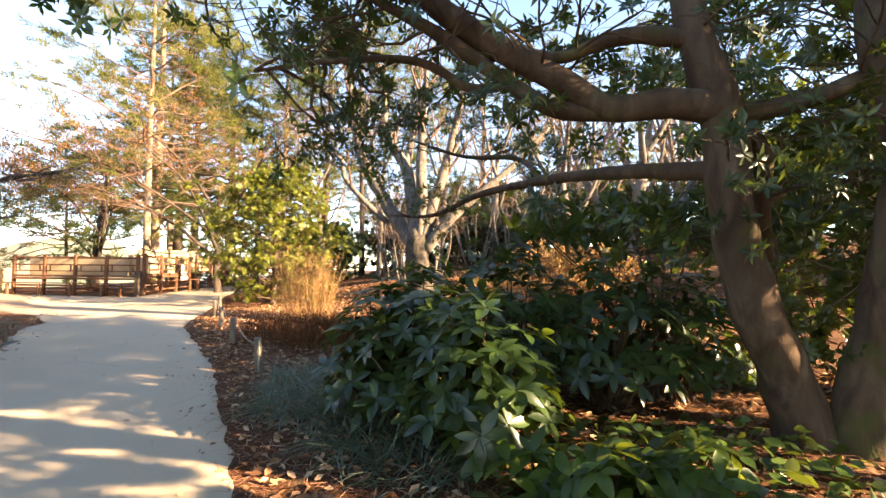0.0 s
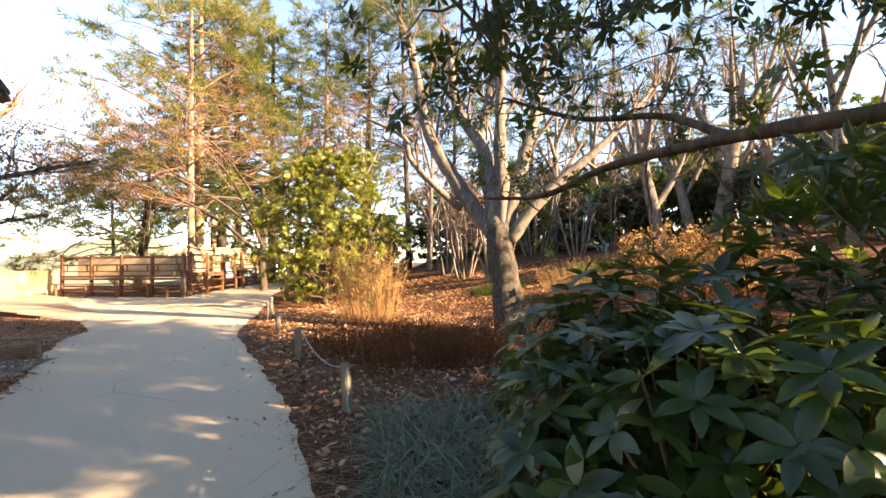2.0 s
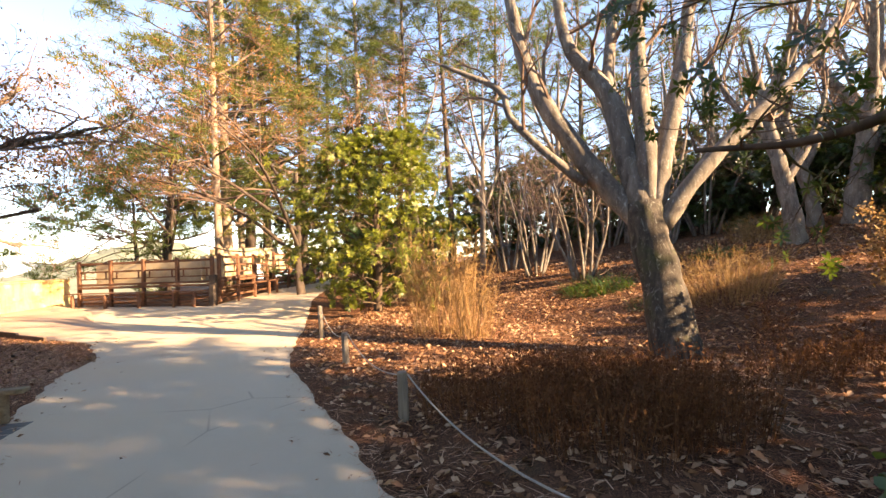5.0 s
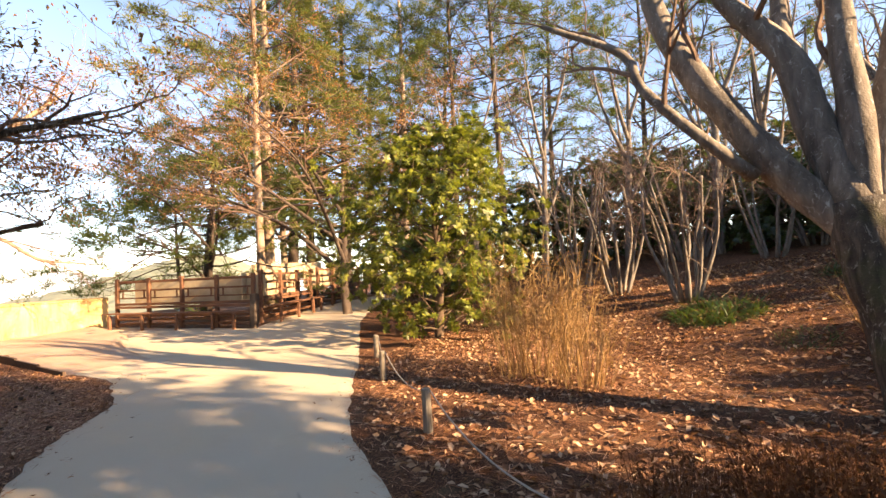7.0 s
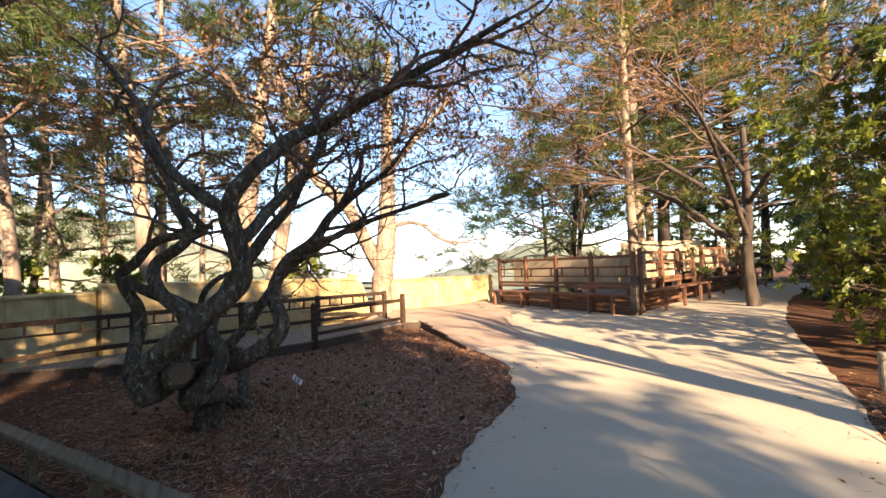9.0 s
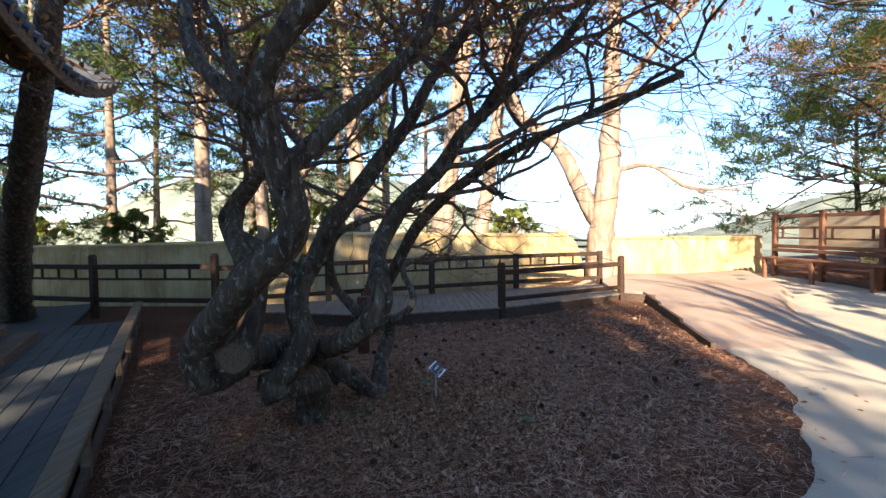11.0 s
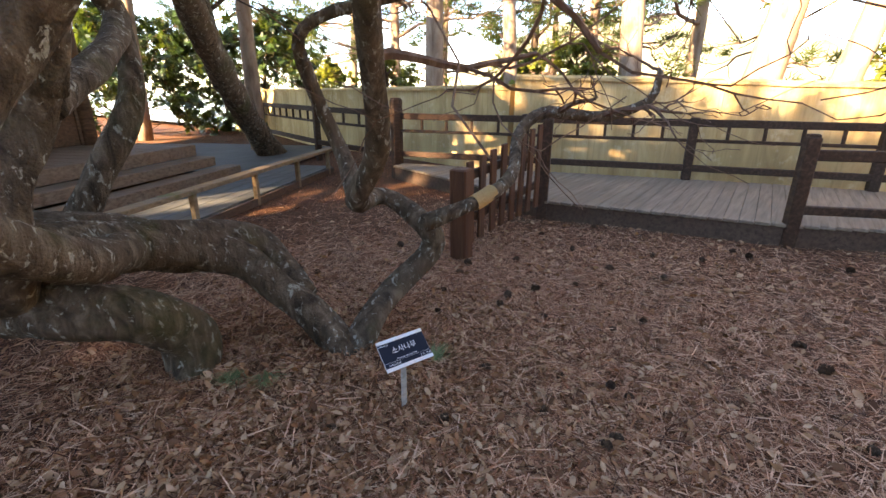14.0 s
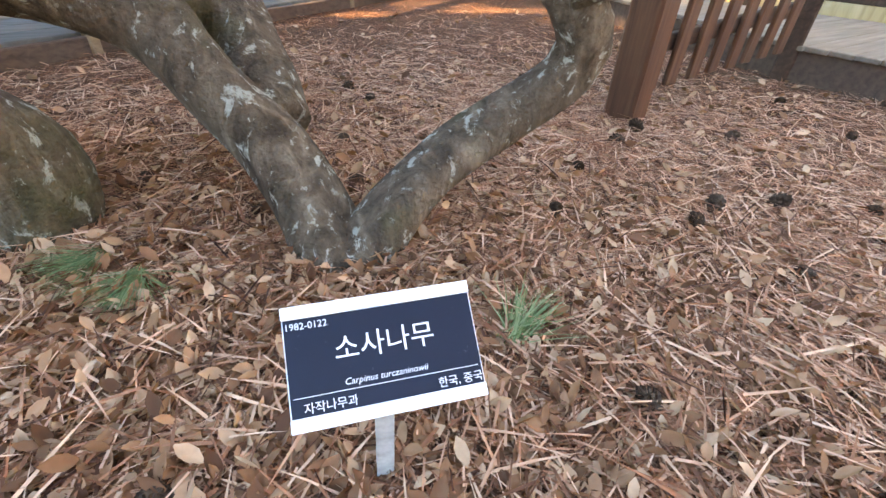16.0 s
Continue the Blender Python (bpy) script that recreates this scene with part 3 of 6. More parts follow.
def plaster_wall(name, pts, base, tops, label):
    """A plastered wall through plan points, with a thin capping; ends rounded off."""
    wall, cap = Mesh(), Mesh()
    for (a, b), (ta, tb) in zip(zip(pts, pts[1:]), zip(tops, tops[1:])):
        n = max(2, int(math.dist(a, b) / 0.5))
        d = Vector((b[0] - a[0], b[1] - a[1], 0)).normalized()
        s = Vector((-d.y, d.x, 0))
        ring, crow = [], []
        for i in range(n + 1):
            t = i / n
            x, y, top = a[0] + (b[0] - a[0]) * t, a[1] + (b[1] - a[1]) * t, ta + (tb - ta) * t
            top += 0.02 * noise.noise((x * 1.3, y * 1.3, 5.0))
            w = 0.17 + 0.012 * noise.noise((x * 2, y * 2, 1.0))
            c = Vector((x, y, 0))
            ring.append([c - s * (w + 0.03) + Vector((0, 0, base)), c - s * w + Vector((0, 0, top - 0.05)), c + s * w + Vector((0, 0, top - 0.05)), c + s * (w + 0.03) + Vector((0, 0, base))])
            crow.append([c - s * (w + 0.045) + Vector((0, 0, top - 0.06)), c - s * (w + 0.05) + Vector((0, 0, top - 0.01)), c - s * 0.09 + Vector((0, 0, top + 0.035)), c + s * 0.09 + Vector((0, 0, top + 0.035)), c + s * (w + 0.05) + Vector((0, 0, top - 0.01)), c + s * (w + 0.045) + Vector((0, 0, top - 0.06))])
        for mesh, rows in ((wall, ring), (cap, crow)):
            k = len(rows[0])
            faces = [(r * k + j, (r + 1) * k + j, (r + 1) * k + j + 1, r * k + j + 1) for r in range(n) for j in range(k - 1)]
            faces += [tuple(range(k)), tuple(n * k + j for j in range(k - 1, -1, -1))]
            faces += [(r * k + k - 1, (r + 1) * k + k - 1, (r + 1) * k, r * k) for r in range(n)]
            mesh.add([p for row in rows for p in row], faces)
    ob = tagged(wall.make(name, M["plaster"]), label, "wall", kind="structure")
    cap.make("wall_capping", M["plaster"], ob)
    return ob


plaster_wall("wall_sea", [(-18.35, 5.35), (-19.6, 8.6), (-21.35, 12.75)], -0.3, [1.72, 1.64, 1.52], "ochre plastered garden wall in warm sunlight")
plaster_wall("wall_low", [(-22.5, -12.0), (-19.2, -2.0), (-18.4, 5.3)], -0.3, [1.46, 1.48, 1.54], "shaded lower stretch of the ochre garden wall")
plaster_wall("wall_plaza", [(-23.1, 14.3), (-22.4, 16.8), (-21.5, 19.3)], -0.1, [1.36, 1.36, 1.38], "sunlit cream plastered wall behind the ramp")
pier = Mesh()
for i in range(7):
    a = i / 6
    pier.box((0.11, 0.42, 1.75 - 1.0 * a * a), pose(-21.4 - 0.075 * i, 12.85 + 0.09 * i, 0.55 - 0.5 * a * a, 0, 0, 24), 0.03)
pier.box((0.3, 0.3, 0.32), pose(-21.36, 12.72, 1.55, 0, 0, 24), 0.03)
tagged(pier.make("wall_end", M["plaster"]), "curved plastered end of the garden wall", "wall end", kind="structure")

# stair railing showing in the gap of the wall
stair_rail = empty("stair_railing", -24.2, 14.2, zg(-24.2, 14.2), "grey slatted stair railing beyond the wall gap", "railing")
for i in range(4):
    m, ln = along((-24.6, 13.0, 0.55 + 0.24 * i), (-23.9, 15.2, 0.50 + 0.24 * i))
    Mesh().box((ln, 0.04, 0.09), m, 0.008).make("slat", M["deck"], stair_rail)
for x, y in ((-24.55, 13.2), (-24.0, 15.0)):
    Mesh().box((0.09, 0.09, 2.0), pose(x, y, 0.4, 0, 0, 17), 0.01).make("post", M["deck"], stair_rail)

# boardwalk
NEAR = [(-17.62, 13.08), (-16.06, 9.95), (-15.47, 7.4), (-16.45, 3.95)]
FAR = [(-19.5, 13.25), (-18.6, 9.6), (-17.55, 6.6), (-16.65, 3.85)]
DECK_Z = 0.13


def lerp(a, b, t):
    return tuple(p + (q - p) * t for p, q in zip(a, b))


def on_line(pts, t):
    """The point at the share t of a plan line's length."""
    ls = [math.dist(a, b) for a, b in zip(pts, pts[1:])]
    s = t * sum(ls)
    for (a, b), ln in zip(zip(pts, pts[1:]), ls):
        if s <= ln or (a, b) == (pts[-2], pts[-1]):
            return lerp(a, b, min(1, s / ln))
        s -= ln


boardwalk = empty("boardwalk", -17.5, 9.0, -0.1, "weathered timber boardwalk along the garden wall", "boardwalk", kind="structure")
fascia = Mesh()
for a, b in zip(NEAR, NEAR[1:]):
    m, ln = along((*a, DECK_Z - 0.14), (*b, DECK_Z - 0.14))
    fascia.box((ln, 0.05, 0.26), m, 0.006)
fascia.make("fascia", M["fascia"], boardwalk)

for i in range(66):
    t0 = (i + 0.5) / 66
    a, b = on_line(NEAR, t0), on_line(FAR, t0)
    m, ln = along((*a, DECK_Z), (*b, DECK_Z))
    Mesh().box((ln + 0.1, 0.142, 0.035), m, 0.006).make("board", M["deck"], boardwalk)
for a, b in zip(FAR, FAR[1:]):
    m, ln = along((*a, DECK_Z - 0.14), (*b, DECK_Z - 0.14))
    Mesh().box((ln, 0.05, 0.2), m, 0.006).make("joist", M["fascia"], boardwalk)
# boardwalk's continuation beyond the corner post
LEFT_FLOOR = [(-16.5, 3.9), (-17.0, 1.0), (-18.3, -3.4), (-20.6, -9.5)]


def rail_fence(name, posts, top_h, post_h, rails, label, mid=None, base=DECK_Z, gap=0.42, post_w=0.13, small=()):
    """Posts, long rails at the given heights, and short balusters between two of them."""
    thing = empty(name, posts[0][0], posts[0][1], base, label, "fence")
    for i, (x, y) in enumerate(posts):
        h = post_h if i not in small else top_h + 0.03
        a = posts[max(i - 1, 0)]
        b = posts[min(i + 1, len(posts) - 1)]
        turn = math.degrees(math.atan2(b[1] - a[1], b[0] - a[0]))
        p = Mesh().box((post_w, post_w, h + 0.3), pose(x, y, base - 0.3 + (h + 0.3) / 2, 0, 0, turn), 0.014)
        if i not in small:
            p.box((post_w * 0.8, post_w * 0.8, 0.03), pose(x, y, base + h + 0.01, 0, 0, turn), 0.01)
        p.make("post", M["fence"], thing)
    for a, b in zip(posts, posts[1:]):
        for h, tall, thick in rails:
            m, ln = along((*a, base + h), (*b, base + h))
            Mesh().box((ln - 0.02, thick, tall), m, 0.01).make("rail", M["fence"], thing)
        if mid:
            lo, hi = mid
            n = max(2, int(math.dist(a, b) / gap))
            for i in range(1, n):
                x, y = lerp(a, b, i / n)
                Mesh().box((0.045, 0.045, hi - lo), pose(x, y, base + (lo + hi) / 2, 0, 0, math.degrees(math.atan2(b[1] - a[1], b[0] - a[0]))), 0.006).make("baluster", M["fence"], thing)
    return thing


rail_fence("boardwalk_fence", [on_line(FAR, t) for t in (0.0, 0.26, 0.5, 0.76, 1.0)], 0.93, 1.18, [(0.88, 0.11, 0.07), (0.62, 0.05, 0.05), (0.20, 0.10, 0.09)], "dark timber fence with short balusters on the boardwalk's wall side", (0.64, 0.85), small=(0, 1, 2, 3))
rail_fence("boardwalk_fence_near", [NEAR[0], NEAR[1]], 0.98, 1.04, [(0.86, 0.11, 0.07), (0.30, 0.09, 0.07)], "sunlit dark timber fence at the boardwalk's entrance", None, 0.0)
rail_fence("boardwalk_fence_far", LEFT_FLOOR, 0.98, 1.18, [(0.93, 0.11, 0.07), (0.66, 0.05, 0.05), (0.20, 0.10, 0.09)], "dark timber fence continuing behind the old tree", (0.68, 0.90), gap=0.5)
gp = empty("boardwalk_post", *NEAR[2], 0.0, "dark timber post at the end of the picket gate", "post")
Mesh().box((0.12, 0.12, 1.45), pose(NEAR[2][0], NEAR[2][1], 0.42, 0, 0, 20), 0.012).make("shaft", M["fence"], gp)

# picket gate between the boardwalk and the yard
gate = empty("picket_gate", -13.6, 7.46, -0.1, "low red-brown picket gate with a stout end post", "gate")
gate_a, gate_b = Vector((-13.62, 7.46, 0)), Vector((-15.32, 7.42, 0))
Mesh().box((0.17, 0.17, 0.92), pose(-13.6, 7.46, 0.32, 0, 2, 8), 0.014).make("post", M["gate"], gate)
for i in range(8):
    p = gate_a.lerp(gate_b, (i + 0.75) / 8)
    h = 0.80 + 0.028 * i
    Mesh().box((0.105, 0.03, h), pose(p.x, p.y - 0.02, 0.02 + h / 2 + 0.01 * i, rng.uniform(-1, 1), rng.uniform(-3, 3), 2), 0.006).make("picket", M["gate"], gate)
for h in (0.25, 0.68):
    m, ln = along((-13.65, 7.39, h - 0.02), (-15.35, 7.37, h + 0.12))
    Mesh().box((ln, 0.045, 0.09), m, 0.006).make("rail", M["fence"], gate)

# low rail in front of the pavilion, with the floor behind it
RAIL_A, RAIL_B = Vector((-6.5, 7.85, 0)), Vector((-16.15, 2.5, 0))
rail_dir = (RAIL_B - RAIL_A).normalized()
rail_in = Vector((rail_dir.y, -rail_dir.x, 0))
if rail_in.y > 0:
    rail_in = -rail_in
low_rail = empty("low_rail", RAIL_A.x, RAIL_A.y, -0.1, "low weathered timber rail with mossy flat top", "rail")
m, ln = along(RAIL_A + Vector((0, 0, 0.37)), RAIL_B + Vector((0, 0, 0.37)))
Mesh().box((ln, 0.15, 0.055), m, 0.008).make("top_board", M["rail"], low_rail, "weathered board with green moss")
m, ln = along(RAIL_A + rail_in * 0.0 + Vector((0, 0, -0.07)), RAIL_B + Vector((0, 0, -0.07)))
Mesh().box((ln, 0.05, 0.14), m, 0.006).make("edge_board", M["fascia"], low_rail)
for i in range(9):
    p = RAIL_A.lerp(RAIL_B, 0.02 + i * 0.12)
    Mesh().box((0.07, 0.07, 0.48), pose(p.x, p.y, 0.12, 0, 0, math.degrees(math.atan2(rail_dir.y, rail_dir.x))), 0.01).make("post", M["rail"], low_rail)

# pavilion

def P(u, w, z, turn=0):
    """A pose in the pavilion's own plan: u along the rail, w towards the house."""
    p = RAIL_A + rail_dir * u + rail_in * w
    return Matrix.Translation((p.x, p.y, z)) @ Matrix.Rotation(math.atan2(rail_dir.y, rail_dir.x) + radians(turn), 4, "Z")


terrace = empty("terrace_floor", *(RAIL_A + rail_dir * 5).to_tuple()[:2], -0.05, "grey-green worn floor boards before the pavilion", "floor", kind="structure")
for k in range(8):
    Mesh().box((11.2, 0.205, 0.05), P(5.5, 0.16 + 0.213 * k, -0.01), 0.006).make("board", M["floor"], terrace)
Mesh().box((4.5, 4.5, 0.05), P(12.4, 3.4, -0.03), 0.006).make("landing", M["floor"], terrace)
house = empty("pavilion", *(RAIL_A + rail_dir * 4 + rail_in * 4).to_tuple()[:2], 0.0, "old tiled-roof timber pavilion with lattice doors", "pavilion")
Mesh().box((9.0, 0.30, 0.16), P(5.6, 1.55, 0.07), 0.012).make("step", M["step"], house, "pale worn timber step")
Mesh().box((8.6, 0.34, 0.16), P(5.6, 1.92, 0.24), 0.012).make("step", M["step"], house)
Mesh().box((8.3, 0.16, 0.20), P(5.75, 2.18, 0.42), 0.012).make("floor_beam", M["step"], house)
Mesh().box((0.16, 2.4, 0.20), P(9.85, 3.46, 0.42), 0.012).make("floor_beam", M["step"], house)
for i in range(26):
    Mesh().box((0.295, 1.9, 0.05), P(2.1 + 0.3 * i, 3.22, 0.49), 0.005).make("floor_board", M["step"], house)
Mesh().box((7.6, 6.5, 0.5), P(6.2, 6.6, 0.22), 0.02).make("plinth", M["floor"], house)
for u in (3.9, 5.8, 7.7, 9.6):
    Mesh().tube([(P(u, 3.95, 0.3) @ Vector((0, 0, z)))[:] for z in (0, 1, 2, 3.3)], [0.14, 0.14, 0.135, 0.13], 14).make("column", M["hanok"], house, smooth=True)
for i, u in enumerate((3.9, 5.8, 7.7)):
    c = u + 0.95
    frame_mesh = Mesh()
    for side in (-0.78, 0.0, 0.78):
        frame_mesh.box((0.06, 0.07, 2.55), P(c + side, 3.945, 1.80), 0.006)
    door = frame_mesh.make("door", M["hanok"], house, "paired timber lattice door")
    Mesh().box((1.62, 0.06, 0.72), P(c, 3.97, 0.88), 0.01).make("lower_panel", M["hanok"], door)
    Mesh().box((1.62, 0.03, 1.75), P(c, 4.03, 2.15), 0.0).make("lattice_paper", M["paper"], door)
    lat = Mesh()
    for k in range(15):
        lat.box((0.022, 0.03, 1.75), P(c - 0.78 + 1.56 * k / 14, 3.985, 2.15), 0)
    for k in range(17):
        lat.box((1.62, 0.03, 0.022), P(c, 3.955, 1.30 + 1.70 * k / 16), 0)
    lat.make("lattice", M["hanok"], door, "dense timber lattice")
    Mesh().box((1.7, 0.09, 0.09), P(c, 3.96, 1.27), 0.008).make("rail", M["hanok"], door)
    Mesh().box((1.9, 0.16, 0.22), P(c, 3.95, 3.15), 0.01).make("lintel", M["hanok"], house)
# Walls carried up to the roof, unseen, to stop sun passing through.
Mesh().box((0.08, 6.0, 5.4), P(9.6, 6.9, 3.1), 0.0).make("side_wall", M["hanok"], house)
Mesh().box((0.08, 6.0, 5.4), P(3.9, 6.9, 3.1), 0.0).make("side_wall", M["hanok"], house)
Mesh().box((5.8, 0.08, 4.4), P(6.75, 9.9, 2.6), 0.0).make("back_wall", M["hanok"], house)
Mesh().box((5.7, 0.08, 2.5), P(6.75, 4.0, 4.5), 0.0).make("upper_wall", M["hanok"], house)
E0, E1 = 0.6, 10.6                    # the eave's ends along the rail


def roof_z(u, w):
    """Height of the tiled roof, lifting towards its corners."""
    c = max(0.0, abs(u - (E0 + E1) / 2) / ((E1 - E0) / 2) - 0.5)
    return 4.1 + 0.52 * (min(w, 6.5) - 0.2) * (1 if w < 6.5 else 1) - (0.52 * (w - 6.5) if w > 6.5 else 0) + 2.3 * c * c * max(0.0, 1 - max(0, w - 0.2) / 5)


def R(u, w, z):
    """A pose on the roof, whose eave bows inwards between its corners."""
    k = (u - (E0 + E1) / 2) / ((E1 - E0) / 2)
    return P(u, w + 0.55 * (1 - k * k) * max(0.0, 1 - w / 6), z)


roof, under = Mesh(), Mesh()
us, ws = np.linspace(E0, E1, 34), np.linspace(0.2, 12.8, 22)
for mesh, dz in ((roof, 0.0), (under, -0.16)):
    pts = [R(float(u), float(w), roof_z(float(u), float(w)) + dz).translation for w in ws for u in us]
    mesh.add(pts, [(r * 34 + i, r * 34 + i + 1, r * 34 + 35 + i, r * 34 + 34 + i) for r in range(21) for i in range(33)])
roof.make("roof", M["tile"], house, "dark grey clay tile roof")
under.make("soffit", M["hanok"], house)
for i in range(34):
    u = E0 + 0.08 + (E1 - E0 - 0.16) * i / 33
    pts = [R(u, w, roof_z(u, w) + 0.03).translation for w in (0.12, 1.5, 3.0, 4.5, 6.4)]
    Mesh().tube(pts, [0.075] * 5, 8).make("tile_row", M["tile"], house)
for i in range(30):
    u = E0 + 0.25 + (E1 - E0 - 0.5) * i / 29
    pts = [R(u, w, roof_z(u, w) - 0.24).translation for w in (0.35, 2.0, 4.2)]
    Mesh().tube(pts, [0.06, 0.065, 0.065], 8).make("rafter", M["hanok"], house)
for k in range(24):
    u0, u1 = E0 + (E1 - E0) * k / 24, E0 + (E1 - E0) * (k + 1) / 24
    m, ln = along(R(u0, 0.22, roof_z(u0, 0.2) - 0.12).translation, R(u1, 0.22, roof_z(u1, 0.2) - 0.12).translation)
    Mesh().box((ln + 0.01, 0.10, 0.17), m, 0.01).make("eave_board", M["hanok"], house)
for u, s in ((E0 + 0.1, -1), (E1 - 0.1, 1)):
    a, b = P(u, 0.3, roof_z(u, 0.3) - 0.2).translation, P(u - s * 2.6, 3.4, roof_z(u - s * 2.6, 3.4) - 0.25).translation
    m, ln = along(a, b)
    Mesh().box((ln, 0.2, 0.3), m, 0.02).make("hip_rafter", M["hanok"], house)

# rope posts along the path
def rope_post(x, y, h, lean, turn):
    thing = empty("rope_post", x, y, zg(x, y), "short weathered round timber rope post", "post", "rope posts along the path")
    pts = [(0, 0, -0.15, 0.058), (0, 0, 0.02, 0.060), (0.003, 0, h * 0.5, 0.057), (0, 0, h - 0.012, 0.054), (0, 0, h, 0.045)]
    m = pose(x, y, zg(x, y), lean, 0, turn)
    Mesh().tube([(m @ Vector(p[:3]))[:] for p in pts], [p[3] for p in pts], 12, True, 0.06).make("shaft", M["post"], thing, smooth=False)
    return m @ Vector((0, 0, h * 0.93))


ROPE_POSTS = [(-0.13, 6.08), (-2.13, 8.53), (-4.01, 10.94), (-5.77, 13.26), (-6.9, 15.2)]
tops = [rope_post(x, y, 0.52 if i != 3 else 0.53, rng.uniform(-4, 4), rng.uniform(0, 360)) for i, (x, y) in enumerate(ROPE_POSTS)]
for a, b in zip(tops, tops[1:]):
    thing = empty("rope", a.x, a.y, a.z, "thin grey rope sagging between low posts", "rope", "ropes along the path")
    pts = [a.lerp(b, t) + Vector((0.05, 0.03, -0.20 * 4 * t * (1 - t))) for t in np.linspace(0, 1, 15)]
    Mesh().tube(pts, [0.0085] * 15, 6).make("strand", M["rope"], thing)
thing = empty("rope", tops[0].x, tops[0].y, tops[0].z, "loose rope end hanging from a low post", "rope", "ropes along the path")
hang = [tops[0] + Vector((0.05, -0.06, 0.0)), tops[0] + Vector((0.075, -0.075, -0.18)), tops[0] + Vector((0.06, -0.08, -0.36)), tops[0] + Vector((0.085, -0.07, -0.49))]
Mesh().tube(hang, [0.012] * 4, 6).make("strand", M["rope"], thing)

# benches with slatted screens behind, where the path forks
def bench_screen(x0, y0, x1, y1, z0, bays, label):
    thing = empty("bench_screen", x0, y0, z0, label, "bench", "timber benches with screens")
    m, ln = along((x0, y0, z0), (x1, y1, z0))
    for i in range(bays + 1):
        u = -ln / 2 + ln * i / bays
        Mesh().box((0.13, 0.13, 2.0), m @ pose(u, 0, 1.0), 0.012).make("post", M["bench"], thing)
        Mesh().box((0.10, 0.10, 0.62), m @ pose(u + (0.35 if i < bays else -0.35), -0.62, 0.30), 0.01).make("leg", M["bench"], thing)
    for h, tall in ((1.86, 0.10), (1.52, 0.07), (1.22, 0.05)):
        Mesh().box((ln, 0.06, tall), m @ pose(0, 0.02, h), 0.008).make("rail", M["bench"], thing)
    for h in (0.98, 0.86):
        Mesh().box((ln, 0.05, 0.10), m @ pose(0, -0.09, h), 0.008).make("back_slat", M["bench"], thing)
    for k in range(4):
        Mesh().box((ln, 0.115, 0.045), m @ pose(0, -0.20 - 0.14 * k, 0.64 + 0.004 * k), 0.008).make("seat_slat", M["bench"], thing)
    for h in (0.20, 0.38, 0.52):
        Mesh().box((ln, 0.05, 0.09), m @ pose(0, 0.0, h), 0.008).make("lower_slat", M["bench"], thing)
    for i in range(bays * 3):
        u = -ln / 2 + ln * (i + 0.5) / (bays * 3)
        if i % 3 != 1:
            Mesh().box((0.06, 0.04, 0.36), m @ pose(u, 0.02, 1.38), 0.006).make("upright", M["bench"], thing)
    Mesh().box((ln - 0.1, 0.05, 1.0), m @ pose(0, 0.75, 1.42), 0.006).make("pale_board", M["board"], thing, "pale weathered board screen")
    return thing


bench_screen(-20.45, 19.0, -14.0, 19.35, 0.12, 4, "red-brown timber bench with a slatted screen behind")
bench_screen(-14.15, 19.9, -15.7, 25.2, 0.22, 3, "red-brown timber bench along the rising path")
bench_screen(-15.7, 25.8, -16.6, 31.5, 0.35, 3, "red-brown timber bench farther up the path")
gate_post = empty("bench_end_post", -13.75, 19.1, 0.1, "stout dark timber post at the bench corner", "post")
Mesh().box((0.24, 0.24, 1.35), pose(-13.75, 19.08, 0.7, 0, 2, 5), 0.03).make("shaft", M["bark_dark"], gate_post)
for i, (x, y, w) in enumerate(((-17.6, 25.2, 2.6), (-18.2, 27.9, 2.4))):
    thing = empty("notice_board", x, y, zg(x, y), "pale weathered notice board on posts", "board", "boards behind the benches")
    Mesh().box((w, 0.06, 0.85), pose(x, y, 2.2 + 0.05 * i, -6, 0, 95 - 40), 0.01).make("panel", M["board"], thing)
    for s in (-0.4, 0.4):
        Mesh().box((0.1, 0.1, 2.2), pose(x + s * w * 0.57, y + s * w * 0.82, 1.15), 0.01).make("post", M["bench"], thing)

# ---- trees ----
def leafy(name, tips, shape, per, mat, parent, label="", size=(0.8, 1.2), droop=-0.1, jitter=0.06, lift=0.4):
    """Leaves round the ends of twigs."""
    if not tips:
        return None
    o = np.repeat(np.array([t[0] for t in tips]), per, 0)
    w = np.repeat(np.array([t[1] for t in tips]), per, 0)
    n = len(o)
    d = rand_dirs(n) * 0.9 + w * lift
    d[:, 2] += droop
    o = o + rng.normal(0, jitter, (n, 3))
    up = np.tile([0.0, 0.0, 1.0], (n, 1)) + rng.normal(0, 0.35, (n, 3))
    v, f = strewn(shape, o, d, up, rng.uniform(*size, n))
    return arrays_mesh(name, v, f, mat, parent, label)


